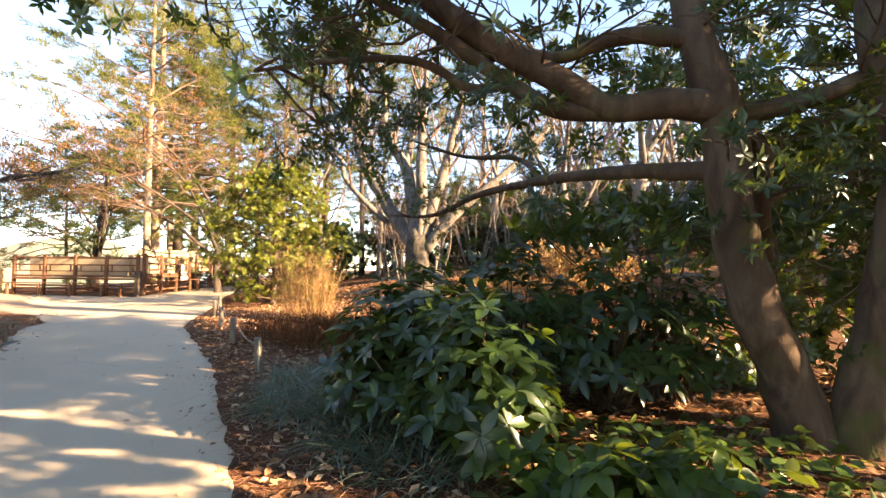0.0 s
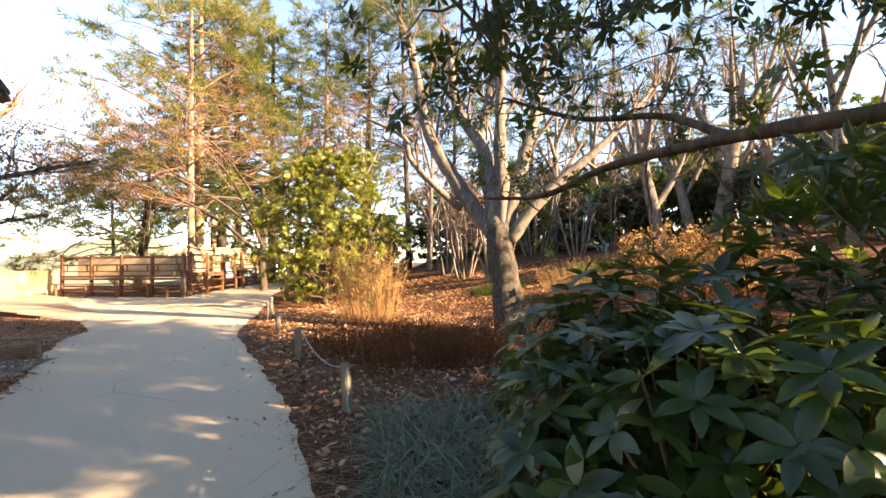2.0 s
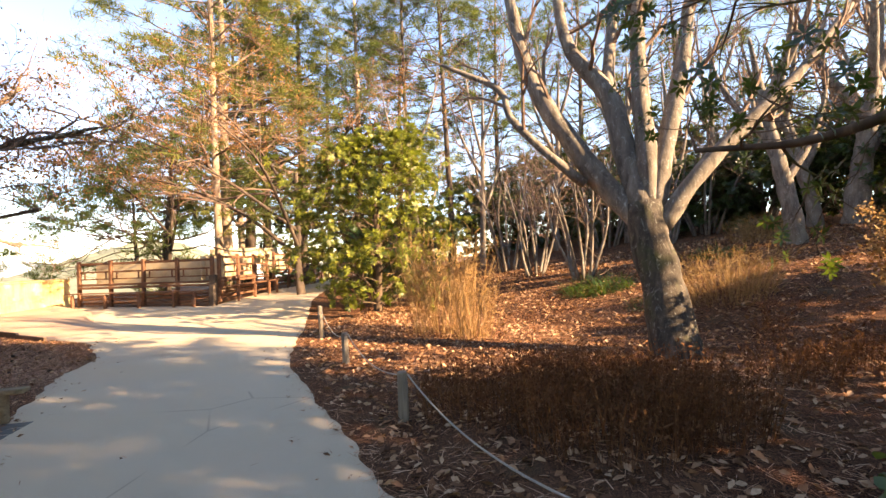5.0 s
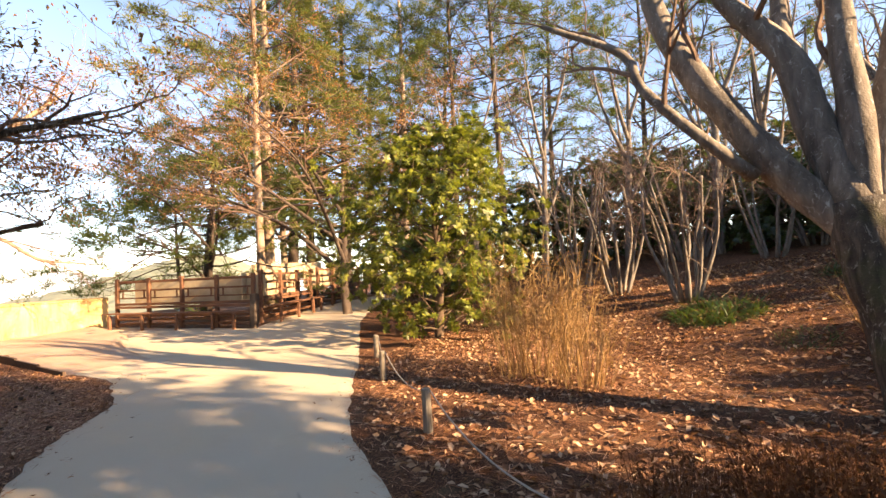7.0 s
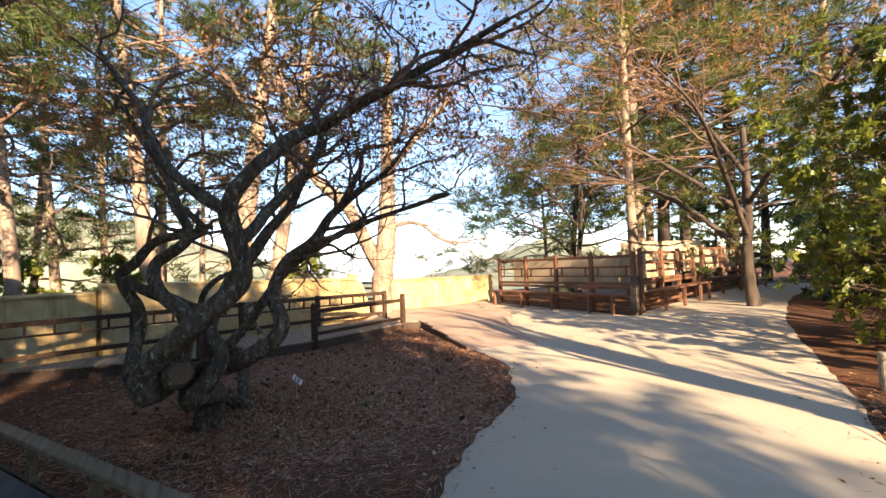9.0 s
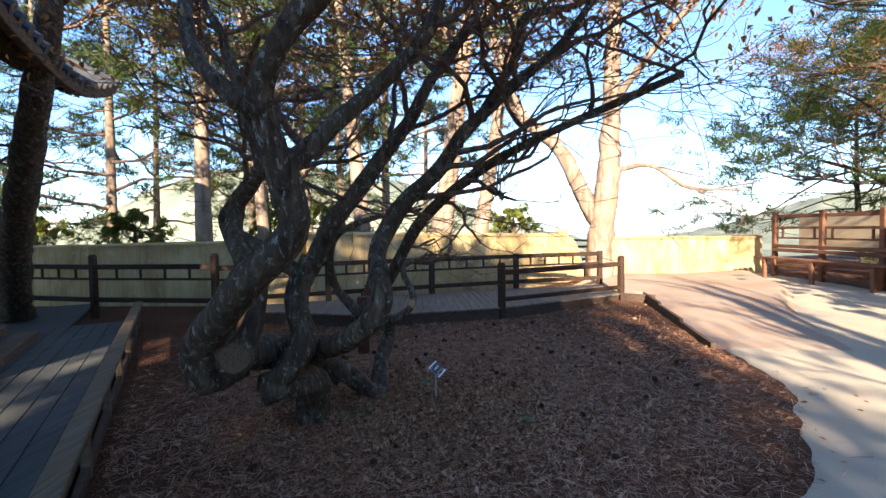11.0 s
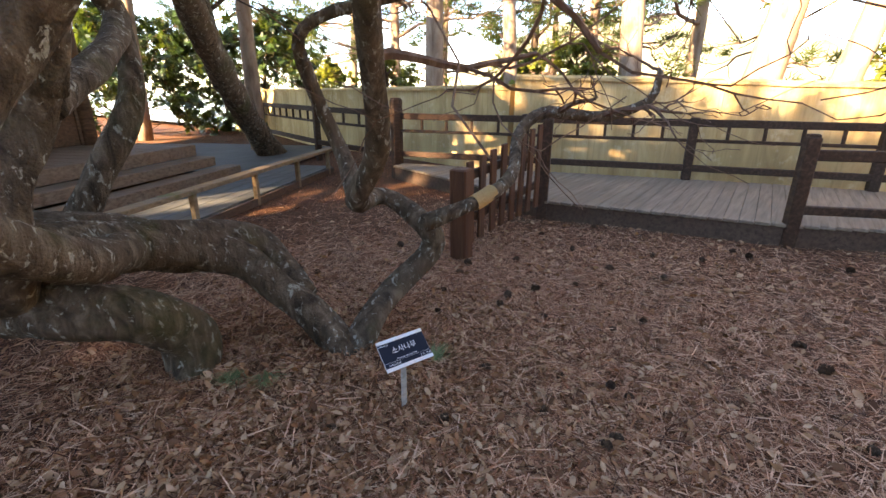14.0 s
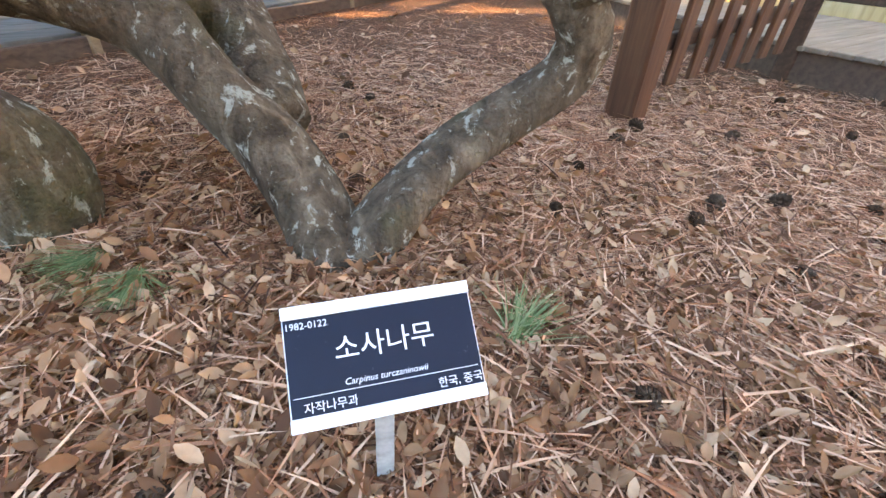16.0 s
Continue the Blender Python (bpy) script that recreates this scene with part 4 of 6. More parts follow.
def rosettes(name, tips, shape, per, mat, parent, label="", size=(0.8, 1.15), tilt=0.25, up_bias=0.5):
    """Whorls of large leaves at twig ends."""
    t = np.array([a[0] for a in tips])
    ax = np.array([a[1] for a in tips], float)
    ax = ax / np.linalg.norm(ax, axis=1, keepdims=True) + np.array([0, 0, up_bias])
    ax /= np.linalg.norm(ax, axis=1, keepdims=True)
    side = np.cross(ax, rand_dirs(len(t)))
    side /= np.linalg.norm(side, axis=1, keepdims=True) + 1e-9
    oth = np.cross(ax, side)
    o, d, u = [], [], []
    for k in range(per):
        a = 2 * math.pi * k / per + rng.normal(0, 0.15, len(t))[:, None]
        r = np.cos(a) * side + np.sin(a) * oth
        tl = tilt + rng.normal(0, 0.22, len(t))[:, None]
        d.append(r * np.cos(tl) + ax * np.sin(tl))
        u.append(ax)
        o.append(t + r * 0.012)
    o, d, u = (np.concatenate(q) for q in (o, d, u))
    v, f = strewn(shape, o, d, u, rng.uniform(*size, len(o)))
    return arrays_mesh(name, v, f, mat, parent, label, smooth=True)


NEEDLE = blade_shape(0.36, 0.036, 1)


def pine(x, y, tall, r, lean=(0, 0), crown=0.45, bark="bark_pine", needles="needle", count=26, reach=2.6, label="tall pine with bare lower trunk and dark needles", fork=None):
    z = zg(x, y)
    thing = empty("pine_tree", x, y, z, label, "tree", "pine trees")
    pts, ph = [], rng.uniform(0, 6)
    for i in range(13):
        t = i / 12
        pts.append((x + lean[0] * t + 0.16 * math.sin(3.1 * t + ph) * t, y + lean[1] * t + 0.16 * math.cos(2.3 * t + ph) * t, z - 0.2 + (tall + 0.2) * t, r * (1.12 - 0.12 * min(1, t * 8)) * (1 - 0.72 * t)))
    Mesh().tube([p[:3] for p in pts], [p[3] for p in pts], 12, True, 0.14).make("trunk", M[bark], thing, smooth=True)
    b, tips = Mesh(), []
    for k in range(count):
        t = crown + (0.98 - crown) * (k / count) ** 0.9
        i = min(11, int(t * 12))
        q = t * 12 - i
        p = [pts[i][j] * (1 - q) + pts[i + 1][j] * q for j in range(4)]
        a = k * 2.4 + rng.uniform(-0.5, 0.5)
        ln = reach * (1.15 - 0.75 * (t - crown) / (1 - crown)) * rng.uniform(0.7, 1.2)
        grow(b, p[:3], (math.cos(a), math.sin(a), rng.uniform(-0.15, 0.35)), ln, p[3] * 0.42, 2, tips, 0.6, 3, 0.1, 5, 0.2, 0.5, 0.55, 0.006)
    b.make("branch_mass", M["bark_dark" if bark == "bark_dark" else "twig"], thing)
    o = np.repeat(np.array([q[0] for q in tips]), 20, 0)
    w = np.repeat(np.array([q[1] for q in tips]), 20, 0)
    d = rand_dirs(len(o)) + w * 0.7 + np.array([0, 0, 0.25])
    v, f = strewn(NEEDLE, o + rng.normal(0, 0.13, o.shape) * np.array([1, 1, 0.5]), d, rand_dirs(len(o)), rng.uniform(0.7, 1.3, len(o)))
    arrays_mesh("needle_mass", v, f, M[needles], thing)
    return thing


def bare_tree(name, x, y, trunk, limbs, bark, twig, depth, label, leaf=None, trunk_bark=None, per=0, category="tree", length=1.5, spread=0.6, kids=3, flat=0.0, leaf_shape_=None, group="", ends=1):
    """A deciduous tree: a trunk and limbs through given points, twigs grown from the limbs."""
    thing = empty(name, x, y, zg(x, y), label, category, group)
    t = Mesh()
    limb(t, trunk, 14, 0.15)
    t.make("trunk", M[trunk_bark or bark], thing, smooth=True)
    tw, tips = Mesh(), []
    for pts in limbs:
        l = Mesh()
        q = limb(l, pts, 9, 0.2)
        l.make("limb", M[bark], thing, smooth=True)
        n = len(q)
        for k in range(ends * 5):
            i = int(n * (0.35 + 0.64 * k / (ends * 5 - 1)))
            i = min(n - 1, max(1, i))
            d = q[i][:3] - q[i - 1][:3]
            d = d / (np.linalg.norm(d) + 1e-9) + rng.normal(0, 0.6, 3) * np.array([1, 1, 0.5 * (1 - flat)]) + np.array([0, 0, 0.15])
            grow(tw, q[i][:3], d, length * rng.uniform(0.7, 1.2), min(q[i][3] * 0.55, 0.05), depth, tips, spread, kids, 0.12, 5, 0.16, flat, 0.7, 0.0035)
    tw.make("twig_mass", M[twig], thing)
    if leaf:
        leafy("leaf_mass", tips, leaf_shape_ or leaf_shape(0.06, 0.035, 2), per, M[leaf], thing)
    return thing


# the old crooked hornbeam behind the sign
H = [
    [(-11.07, 7.34, -0.25, 0.17), (-11.1, 7.33, 0.12, 0.15), (-10.85, 7.42, 0.38, 0.14), (-10.6, 7.27, 0.48, 0.145), (-10.44, 7.1, 0.46, 0.14)],
    [(-11.77, 7.95, -0.22, 0.15), (-11.73, 7.68, 0.08, 0.12), (-11.60, 7.45, 0.30, 0.12), (-11.45, 7.28, 0.48, 0.125), (-11.05, 7.22, 0.64, 0.14), (-10.5, 7.40, 0.80, 0.14)],
    [(-11.78, 7.92, -0.18, 0.13), (-12.10, 7.88, 0.10, 0.10), (-12.55, 7.93, 0.36, 0.095), (-12.48, 7.95, 0.58, 0.085), (-12.46, 7.60, 0.73, 0.075), (-12.16, 7.64, 0.76, 0.085), (-12.03, 7.98, 1.15, 0.082), (-11.72, 8.26, 1.65, 0.075), (-11.4, 8.6, 2.05, 0.065), (-10.9, 9.3, 2.5, 0.05), (-10.0, 10.4, 2.9, 0.03)],
    [(-12.16, 7.64, 0.78, 0.075), (-12.28, 7.35, 1.08, 0.06), (-12.1, 7.32, 1.5, 0.052), (-11.95, 7.5, 1.78, 0.045), (-12.3, 7.9, 1.95, 0.035), (-12.9, 8.4, 2.05, 0.02)],
    [(-12.44, 7.97, 0.60, 0.07), (-12.65, 8.2, 0.72, 0.058), (-13.1, 8.25, 0.86, 0.052), (-13.45, 8.1, 1.12, 0.052), (-13.75, 8.15, 1.28, 0.06), (-14.1, 8.5, 1.25, 0.05), (-14.37, 8.8, 1.38, 0.042), (-14.4, 8.85, 1.62, 0.03)],
    [(-10.4, 6.95, 0.72, 0.15), (-10.25, 6.74, 0.62, 0.155), (-10.14, 6.76, 0.92, 0.16), (-9.97, 6.96, 1.16, 0.155), (-9.76, 7.24, 1.44, 0.145), (-9.69, 7.60, 1.77, 0.135), (-9.62, 7.60, 2.02, 0.13), (-9.55, 7.54, 2.27, 0.12), (-9.5, 7.48, 2.55, 0.115)],
    [(-9.5, 7.48, 2.5, 0.10), (-9.6, 7.25, 2.68, 0.08), (-9.8, 6.95, 2.99, 0.07), (-10.0, 6.80, 3.35, 0.06), (-10.2, 6.7, 3.7, 0.05), (-10.6, 6.3, 4.4, 0.03)],
    [(-9.5, 7.48, 2.5, 0.11), (-9.4, 7.55, 2.72, 0.10), (-9.3, 7.74, 2.95, 0.092), (-9.2, 8.05, 3.22, 0.085), (-9.0, 8.3, 3.34, 0.078), (-8.7, 8.55, 3.46, 0.068), (-8.2, 8.95, 3.66, 0.055), (-7.4, 9.5, 3.95, 0.03)],
    [(-9.58, 7.53, 2.15, 0.09), (-9.7, 7.77, 2.37, 0.082), (-9.8, 7.89, 2.53, 0.078), (-10.0, 8.16, 2.83, 0.072), (-10.1, 8.5, 3.22, 0.065), (-10.2, 8.64, 3.6, 0.055), (-10.3, 8.6, 3.9, 0.045), (-10.6, 8.9, 4.5, 0.03)],
    [(-10.2, 6.98, 0.78, 0.12), (-10.3, 7.1, 1.1, 0.105), (-10.38, 7.1, 1.43, 0.10), (-10.55, 6.87, 1.67, 0.092), (-10.74, 6.81, 2.02, 0.088), (-10.42, 7.14, 2.32, 0.08), (-10.52, 7.0, 2.72, 0.065), (-10.6, 6.95, 3.0, 0.055), (-10.9, 6.5, 3.9, 0.03)],
    [(-10.48, 7.12, 0.42, 0.135), (-10.45, 7.35, 0.7, 0.135), (-10.45, 7.45, 0.88, 0.13), (-10.5, 7.4, 1.07, 0.125), (-10.65, 7.34, 1.28, 0.125), (-10.72, 7.45, 1.55, 0.115)],
    [(-10.72, 7.43, 1.45, 0.105), (-10.74, 7.62, 1.8, 0.098), (-10.72, 7.85, 2.1, 0.092), (-10.82, 8.08, 2.42, 0.085), (-10.75, 8.35, 2.75, 0.075), (-10.8, 8.5, 3.05, 0.062), (-11.0, 8.9, 3.7, 0.035)],
    [(-10.70, 7.4, 1.38, 0.10), (-11.05, 7.0, 1.56, 0.092), (-11.40, 6.42, 1.86, 0.085), (-11.22, 6.58, 2.06, 0.08), (-11.22, 6.82, 2.33, 0.072), (-11.25, 7.3, 2.5, 0.065), (-11.6, 7.0, 2.9, 0.05), (-12.0, 6.7, 3.4, 0.03)],
    [(-11.0, 7.05, 0.58, 0.12), (-10.9, 6.60, 0.62, 0.115), (-11.05, 6.55, 0.9, 0.105), (-11.3, 6.62, 1.35, 0.095), (-11.40, 6.45, 1.75, 0.085), (-11.38, 6.42, 1.88, 0.08)],
    [(-10.9, 7.32, 0.68, 0.13), (-10.62, 7.70, 0.80, 0.125), (-10.33, 7.99, 1.02, 0.12), (-10.27, 8.12, 1.22, 0.115), (-10.37, 8.09, 1.41, 0.108), (-10.57, 8.07, 1.63, 0.10), (-10.7, 8.27, 2.0, 0.09), (-10.5, 8.6, 2.29, 0.08), (-10.5, 8.83, 2.61, 0.07), (-10.45, 9.25, 2.98, 0.055), (-10.3, 9.6, 3.25, 0.042), (-10.1, 9.9, 3.7, 0.026)],
    [(-10.5, 8.95, 2.7, 0.06), (-10.6, 9.3, 3.3, 0.048), (-10.6, 9.36, 3.58, 0.042), (-10.8, 10.0, 3.85, 0.032), (-11.0, 10.25, 4.6, 0.02)],
    [(-11.75, 7.5, 0.15, 0.12), (-11.74, 7.08, 0.42, 0.14), (-11.2, 7.18, 0.60, 0.15), (-10.6, 7.0, 0.74, 0.155), (-10.28, 7.0, 0.80, 0.15), (-10.06, 7.03, 0.84, 0.135)],
]
hornbeam = empty("hornbeam_tree", -11.1, 7.4, -0.1, "old multi-stemmed hornbeam with twisting lichen-spotted trunks", "tree")
tw, tips = Mesh(), []
for k, pts in enumerate(H):
    l = Mesh()
    q = limb(l, [(*p[:3], p[3] * (1.0 if k in (0, 16) else 0.80 if 5 <= k <= 15 else 0.85)) for p in pts], 16, 0.07, 0.30)
    l.make("stem", M["bark_horn"], hornbeam, smooth=True)
    if pts[-1][3] < 0.06:
        n = len(q)
        low = k in (3, 4)
        for j in range(4 if low else 10):
            i = int(n * (0.48 + 0.51 * j / 9)) if not low else int(n * (0.6 + 0.39 * j / 3))
            d = q[i][:3] - q[i - 1][:3]
            d = d / (np.linalg.norm(d) + 1e-9) + rng.normal(0, 0.8, 3) * np.array([1, 1, 0.35])
            d[2] = d[2] * 0.6 + (0.2 if not low else 0.0)
            grow(tw, q[i][:3], d, (1.15 if not low else 0.5) * rng.uniform(0.7, 1.2), min(0.03, q[i][3] * 0.6), 3 if not low else 2, tips, 0.7, 3, 0.12, 5, 0.28, 0.45, 0.72, 0.003)
tw.make("twig_mass", M["twig_horn"], hornbeam)
high = [t for t in tips if t[0][2] > 3.0]
leafy("withered_leaf_mass", high, leaf_shape(0.06, 0.035, 2, 0.3, 0.3), 2, M["orange_leaf"], hornbeam, "sparse withered orange-brown leaves")
cut = Mesh()
cut.tube([(-10.07, 7.03, 0.838), (-10.045, 7.033, 0.843)], [0.128, 0.105], 14, True, 0.2)
cut.make("cut_end", M["cut_wood"], hornbeam, "sawn pale branch end")
band = Mesh()
band.tube([(-12.68, 8.205, 0.728), (-12.76, 8.225, 0.752), (-12.86, 8.238, 0.785)], [0.056, 0.055, 0.054], 14, False)
tagged(band.make("branch_band", M["band"]), "tan cloth band tied round a low branch", "band")

# the forked grey tree beyond the dry plants
kt = bare_tree("zelkova_tree", 1.35, 12.1,
    [(1.3, 12.0, -0.15, 0.46), (1.25, 12.05, 0.15, 0.38), (1.15, 12.2, 1.0, 0.335), (1.0, 12.4, 1.9, 0.33), (0.95, 12.5, 2.5, 0.29)],
    [[(1.0, 12.45, 2.1, 0.238), (0.55, 12.7, 2.65, 0.210), (-0.1, 12.8, 3.6, 0.196), (-0.9, 12.9, 5.1, 0.154), (-1.4, 13.2, 7.5, 0.084)],
     [(0.0, 12.75, 2.95, 0.098), (-0.7, 12.6, 3.6, 0.077), (-1.3, 12.6, 4.3, 0.070), (-1.5, 12.8, 4.9, 0.063), (-2.6, 12.7, 5.5, 0.035)],
     [(0.95, 12.5, 2.4, 0.238), (0.75, 12.8, 3.4, 0.210), (0.5, 13.0, 4.6, 0.182), (-0.2, 13.2, 5.8, 0.126), (-0.4, 13.6, 7.8, 0.070)],
     [(0.5, 13.0, 4.6, 0.140), (0.6, 13.3, 5.6, 0.112), (0.9, 13.8, 7.5, 0.070)],
     [(1.05, 12.5, 2.4, 0.196), (1.05, 12.6, 3.5, 0.175), (1.0, 12.7, 5.0, 0.140), (1.1, 12.9, 7.5, 0.070)],
     [(1.15, 12.5, 2.4, 0.182), (1.35, 12.7, 3.4, 0.168), (1.75, 13.0, 4.9, 0.140), (2.2, 13.4, 7.3, 0.070)],
     [(1.2, 12.4, 2.1, 0.154), (1.8, 12.5, 2.9, 0.140), (2.6, 12.8, 3.7, 0.119), (3.6, 13.2, 4.6, 0.084), (4.8, 13.8, 6.0, 0.049)]],
    "bark_grey", "twig", 2, "forked bare tree with grey lichen-flecked bark", trunk_bark="bark_zelk_shaded", length=1.5, kids=3)

# the multi-stemmed thicket and bare trees on the slope
def thicket(x, y, stems, tall, label, spread=1.0):
    z = zg(x, y)
    thing = empty("bare_shrub", x, y, z, label, "shrub", "bare shrubs on the slope")
    tw, tips = Mesh(), []
    for i in range(stems):
        a = 2 * math.pi * i / stems + rng.uniform(-0.3, 0.3)
        s = Mesh()
        bx, by = x + 0.25 * math.cos(a) * spread, y + 0.25 * math.sin(a) * spread
        pts = [(bx, by, zg(bx, by) - 0.1, 0.06), (bx + 0.2 * math.cos(a), by + 0.2 * math.sin(a), z + 0.5, 0.05), (bx + 0.5 * spread * math.cos(a) + rng.normal(0, .1), by + 0.5 * spread * math.sin(a), z + tall * 0.55, 0.042), (bx + 0.8 * spread * math.cos(a) + rng.normal(0, .25), by + 0.8 * spread * math.sin(a) + rng.normal(0, .25), z + tall, 0.022)]
        q = limb(s, pts, 7, 0.25, 0.3)
        s.make("stem", M["bark_grey"], thing, smooth=True)
        for j in range(5):
            i2 = int(len(q) * (0.45 + 0.53 * j / 4))
            grow(tw, q[i2][:3], rng.normal(0, 0.5, 3) + np.array([0.4 * math.cos(a), 0.4 * math.sin(a), 0.6]), 1.1, 0.016, 2, tips, 0.6, 3, 0.15, 4, 0.2, 0.1, 0.7, 0.004)
    tw.make("twig_mass", M["twig"], thing)


thicket(0.15, 19.7, 9, 3.2, "bare many-stemmed shrub with tangled twigs")
thicket(-1.5, 22.0, 8, 3.6, "tall bare many-stemmed shrub on the slope")
thicket(-2.8, 24.5, 7, 4.2, "thin bare shrub at the wood's edge", 1.3)
for x, y, tall in ((5.5, 26.0, 4.0), (8.0, 28.0, 4.2), (11.0, 24.0, 4.0), (1.5, 27.0, 4.5), (-3.5, 30.0, 5.0), (10.0, 32.0, 4.5), (3.5, 32.0, 5.0), (14.0, 26.0, 4.0)):
    thicket(x, y, 9, tall, "bare brown thicket along the ridge", 1.8)
thicket(3.6, 24.5, 7, 3.4, "bare shrub farther up the slope", 1.2)


def slope_tree(x, y, tall, r, lean, label, leaf=None):
    z = zg(x, y)
    top = (x + lean[0], y + lean[1])
    limbs = []
    for k in range(5):
        a = k * 1.3 + rng.uniform(0, 1)
        h0 = 0.28 + 0.1 * k
        bx, by, bz = x + lean[0] * h0, y + lean[1] * h0, z + tall * h0
        limbs.append([(bx, by, bz, r * 0.55), (bx + 0.7 * math.cos(a), by + 0.7 * math.sin(a), bz + tall * 0.14, r * 0.45), (bx + 1.3 * math.cos(a), by + 1.3 * math.sin(a), bz + tall * 0.32, r * 0.3), (bx + 1.6 * math.cos(a), by + 1.6 * math.sin(a), bz + tall * 0.5, r * 0.12)])
    bare_tree("bare_tree", x, y, [(x, y, z - 0.15, r * 1.2), (x + lean[0] * 0.1, y + lean[1] * 0.1, z + tall * 0.15, r), (x + lean[0] * 0.5, y + lean[1] * 0.5, z + tall * 0.5, r * 0.75), (top[0], top[1], z + tall, r * 0.2)], limbs, "bark_grey", "twig", 2, label, leaf, None, 1, length=1.4, group="bare trees in the wood", leaf_shape_=leaf_shape(0.07, 0.05, 2))


for x, y, tall, r, lean, leaf in ((6.35, 20.0, 6.5, 0.24, (-0.9, 0.3), None), (9.3, 22.8, 7.5, 0.34, (1.2, 0.2), None), (8.4, 23.4, 7.0, 0.22, (-1.2, 0.4), None), (2.6, 27.5, 9, 0.20, (0.3, 0.3), None), (5.2, 29.0, 9, 0.18, (-0.5, 0.2), None), (-0.8, 29.0, 10, 0.18, (0.5, 0.3), "orange_leaf"), (-4.5, 27.5, 9.5, 0.15, (0.4, -0.3), "orange_leaf"), (12.5, 25.0, 8, 0.22, (-0.6, 0.3), None), (11.5, 18.0, 7.5, 0.2, (-0.6, 0.3), None), (7.5, 32.0, 10, 0.2, (0.3, 0.1), None), (14.0, 30.0, 10, 0.22, (0.3, 0.1), None), (-6.8, 24.5, 8.5, 0.13, (-0.6, -0.3), "orange_leaf")):
    slope_tree(x, y, tall, r, lean, "bare grey tree on the wooded slope" if not leaf else "slender tree with a few withered leaves", leaf)

# the double-trunked tree at the gap in the wall
bare_tree("double_trunk_tree", -21.45, 13.9,
    [(-21.4, 13.95, -0.3, 0.50), (-21.4, 13.95, 0.4, 0.42), (-21.35, 13.95, 1.5, 0.40), (-21.2, 14.1, 2.8, 0.39), (-21.3, 14.25, 4.5, 0.32), (-21.2, 14.3, 7.5, 0.22), (-21.1, 14.4, 10.5, 0.12)],
    [[(-21.35, 13.9, 1.9, 0.30), (-21.5, 13.4, 2.9, 0.27), (-21.75, 12.7, 4.4, 0.24), (-22.3, 11.6, 5.6, 0.2), (-22.8, 10.8, 8.0, 0.13), (-23.0, 10.3, 10.5, 0.07)],
     [(-21.25, 14.2, 3.5, 0.10), (-20.6, 15.2, 3.6, 0.07), (-20.0, 16.0, 2.9, 0.05), (-19.2, 17.0, 2.7, 0.03)],
     [(-21.3, 14.2, 5.5, 0.14), (-20.3, 15.2, 7.0, 0.1), (-19.4, 16.3, 8.5, 0.05)],
     [(-22.3, 11.6, 5.6, 0.10), (-21.5, 10.8, 7.2, 0.08), (-21.0, 10.2, 9.0, 0.04)]],
    "bark_pine", "twig", 2, "broad bare tree with twin leaning trunks in sunlight", length=1.7, kids=3)

# pines and leaning trunks beyond the wall
for x, y, tall, r, lean, crown in ((-22.3, 6.35, 11, 0.30, (-0.9, -1.2), 0.6), (-28.5, 6.3, 13, 0.24, (0.4, 0.2), 0.35), (-22.8, 8.55, 11, 0.42, (0.3, 2.2), 0.62), (-23.3, 9.95, 11, 0.30, (0.2, 2.6), 0.6), (-16.9, -1.3, 12, 0.2, (0.2, 0.3), 0.5), (-20.1, 1.95, 13, 0.25, (0.0, 0.3), 0.45), (-31.0, -0.9, 14, 0.22, (0.5, 0.4), 0.3), (-33.3, -0.7, 14, 0.22, (0.2, -0.6), 0.35), (-32.5, 0.9, 14, 0.2, (-0.5, 0.8), 0.3), (-30.0, 2.6, 13, 0.24, (0.3, -0.8), 0.35), (-22.6, 2.9, 12, 0.22, (-0.2, -1.0), 0.4), (-28.6, 4.4, 12, 0.18, (0.0, -0.5), 0.35), (-25.0, -4.0, 12, 0.22, (0.4, 0.4), 0.3), (-21.5, -8.5, 11, 0.2, (0.6, 0.0), 0.35), (-16.4, -7.0, 11, 0.2, (-0.4, 0.6), 0.45), (-27.0, -9.0, 12, 0.22, (-0.6, 0.3), 0.3), (-34.0, 8.0, 12, 0.2, (0.3, 0.5), 0.4), (-29.5, -5.0, 12, 0.2, (0.3, 0.5), 0.35)):
    pine(x, y, tall * 1.3, r, lean, crown * (0.85 if r > 0.28 else 0.76), "bark_pine", "needle", 18 if r > 0.28 else 24, 3.0, "tall pine with sunlit orange-grey trunk beyond the wall")

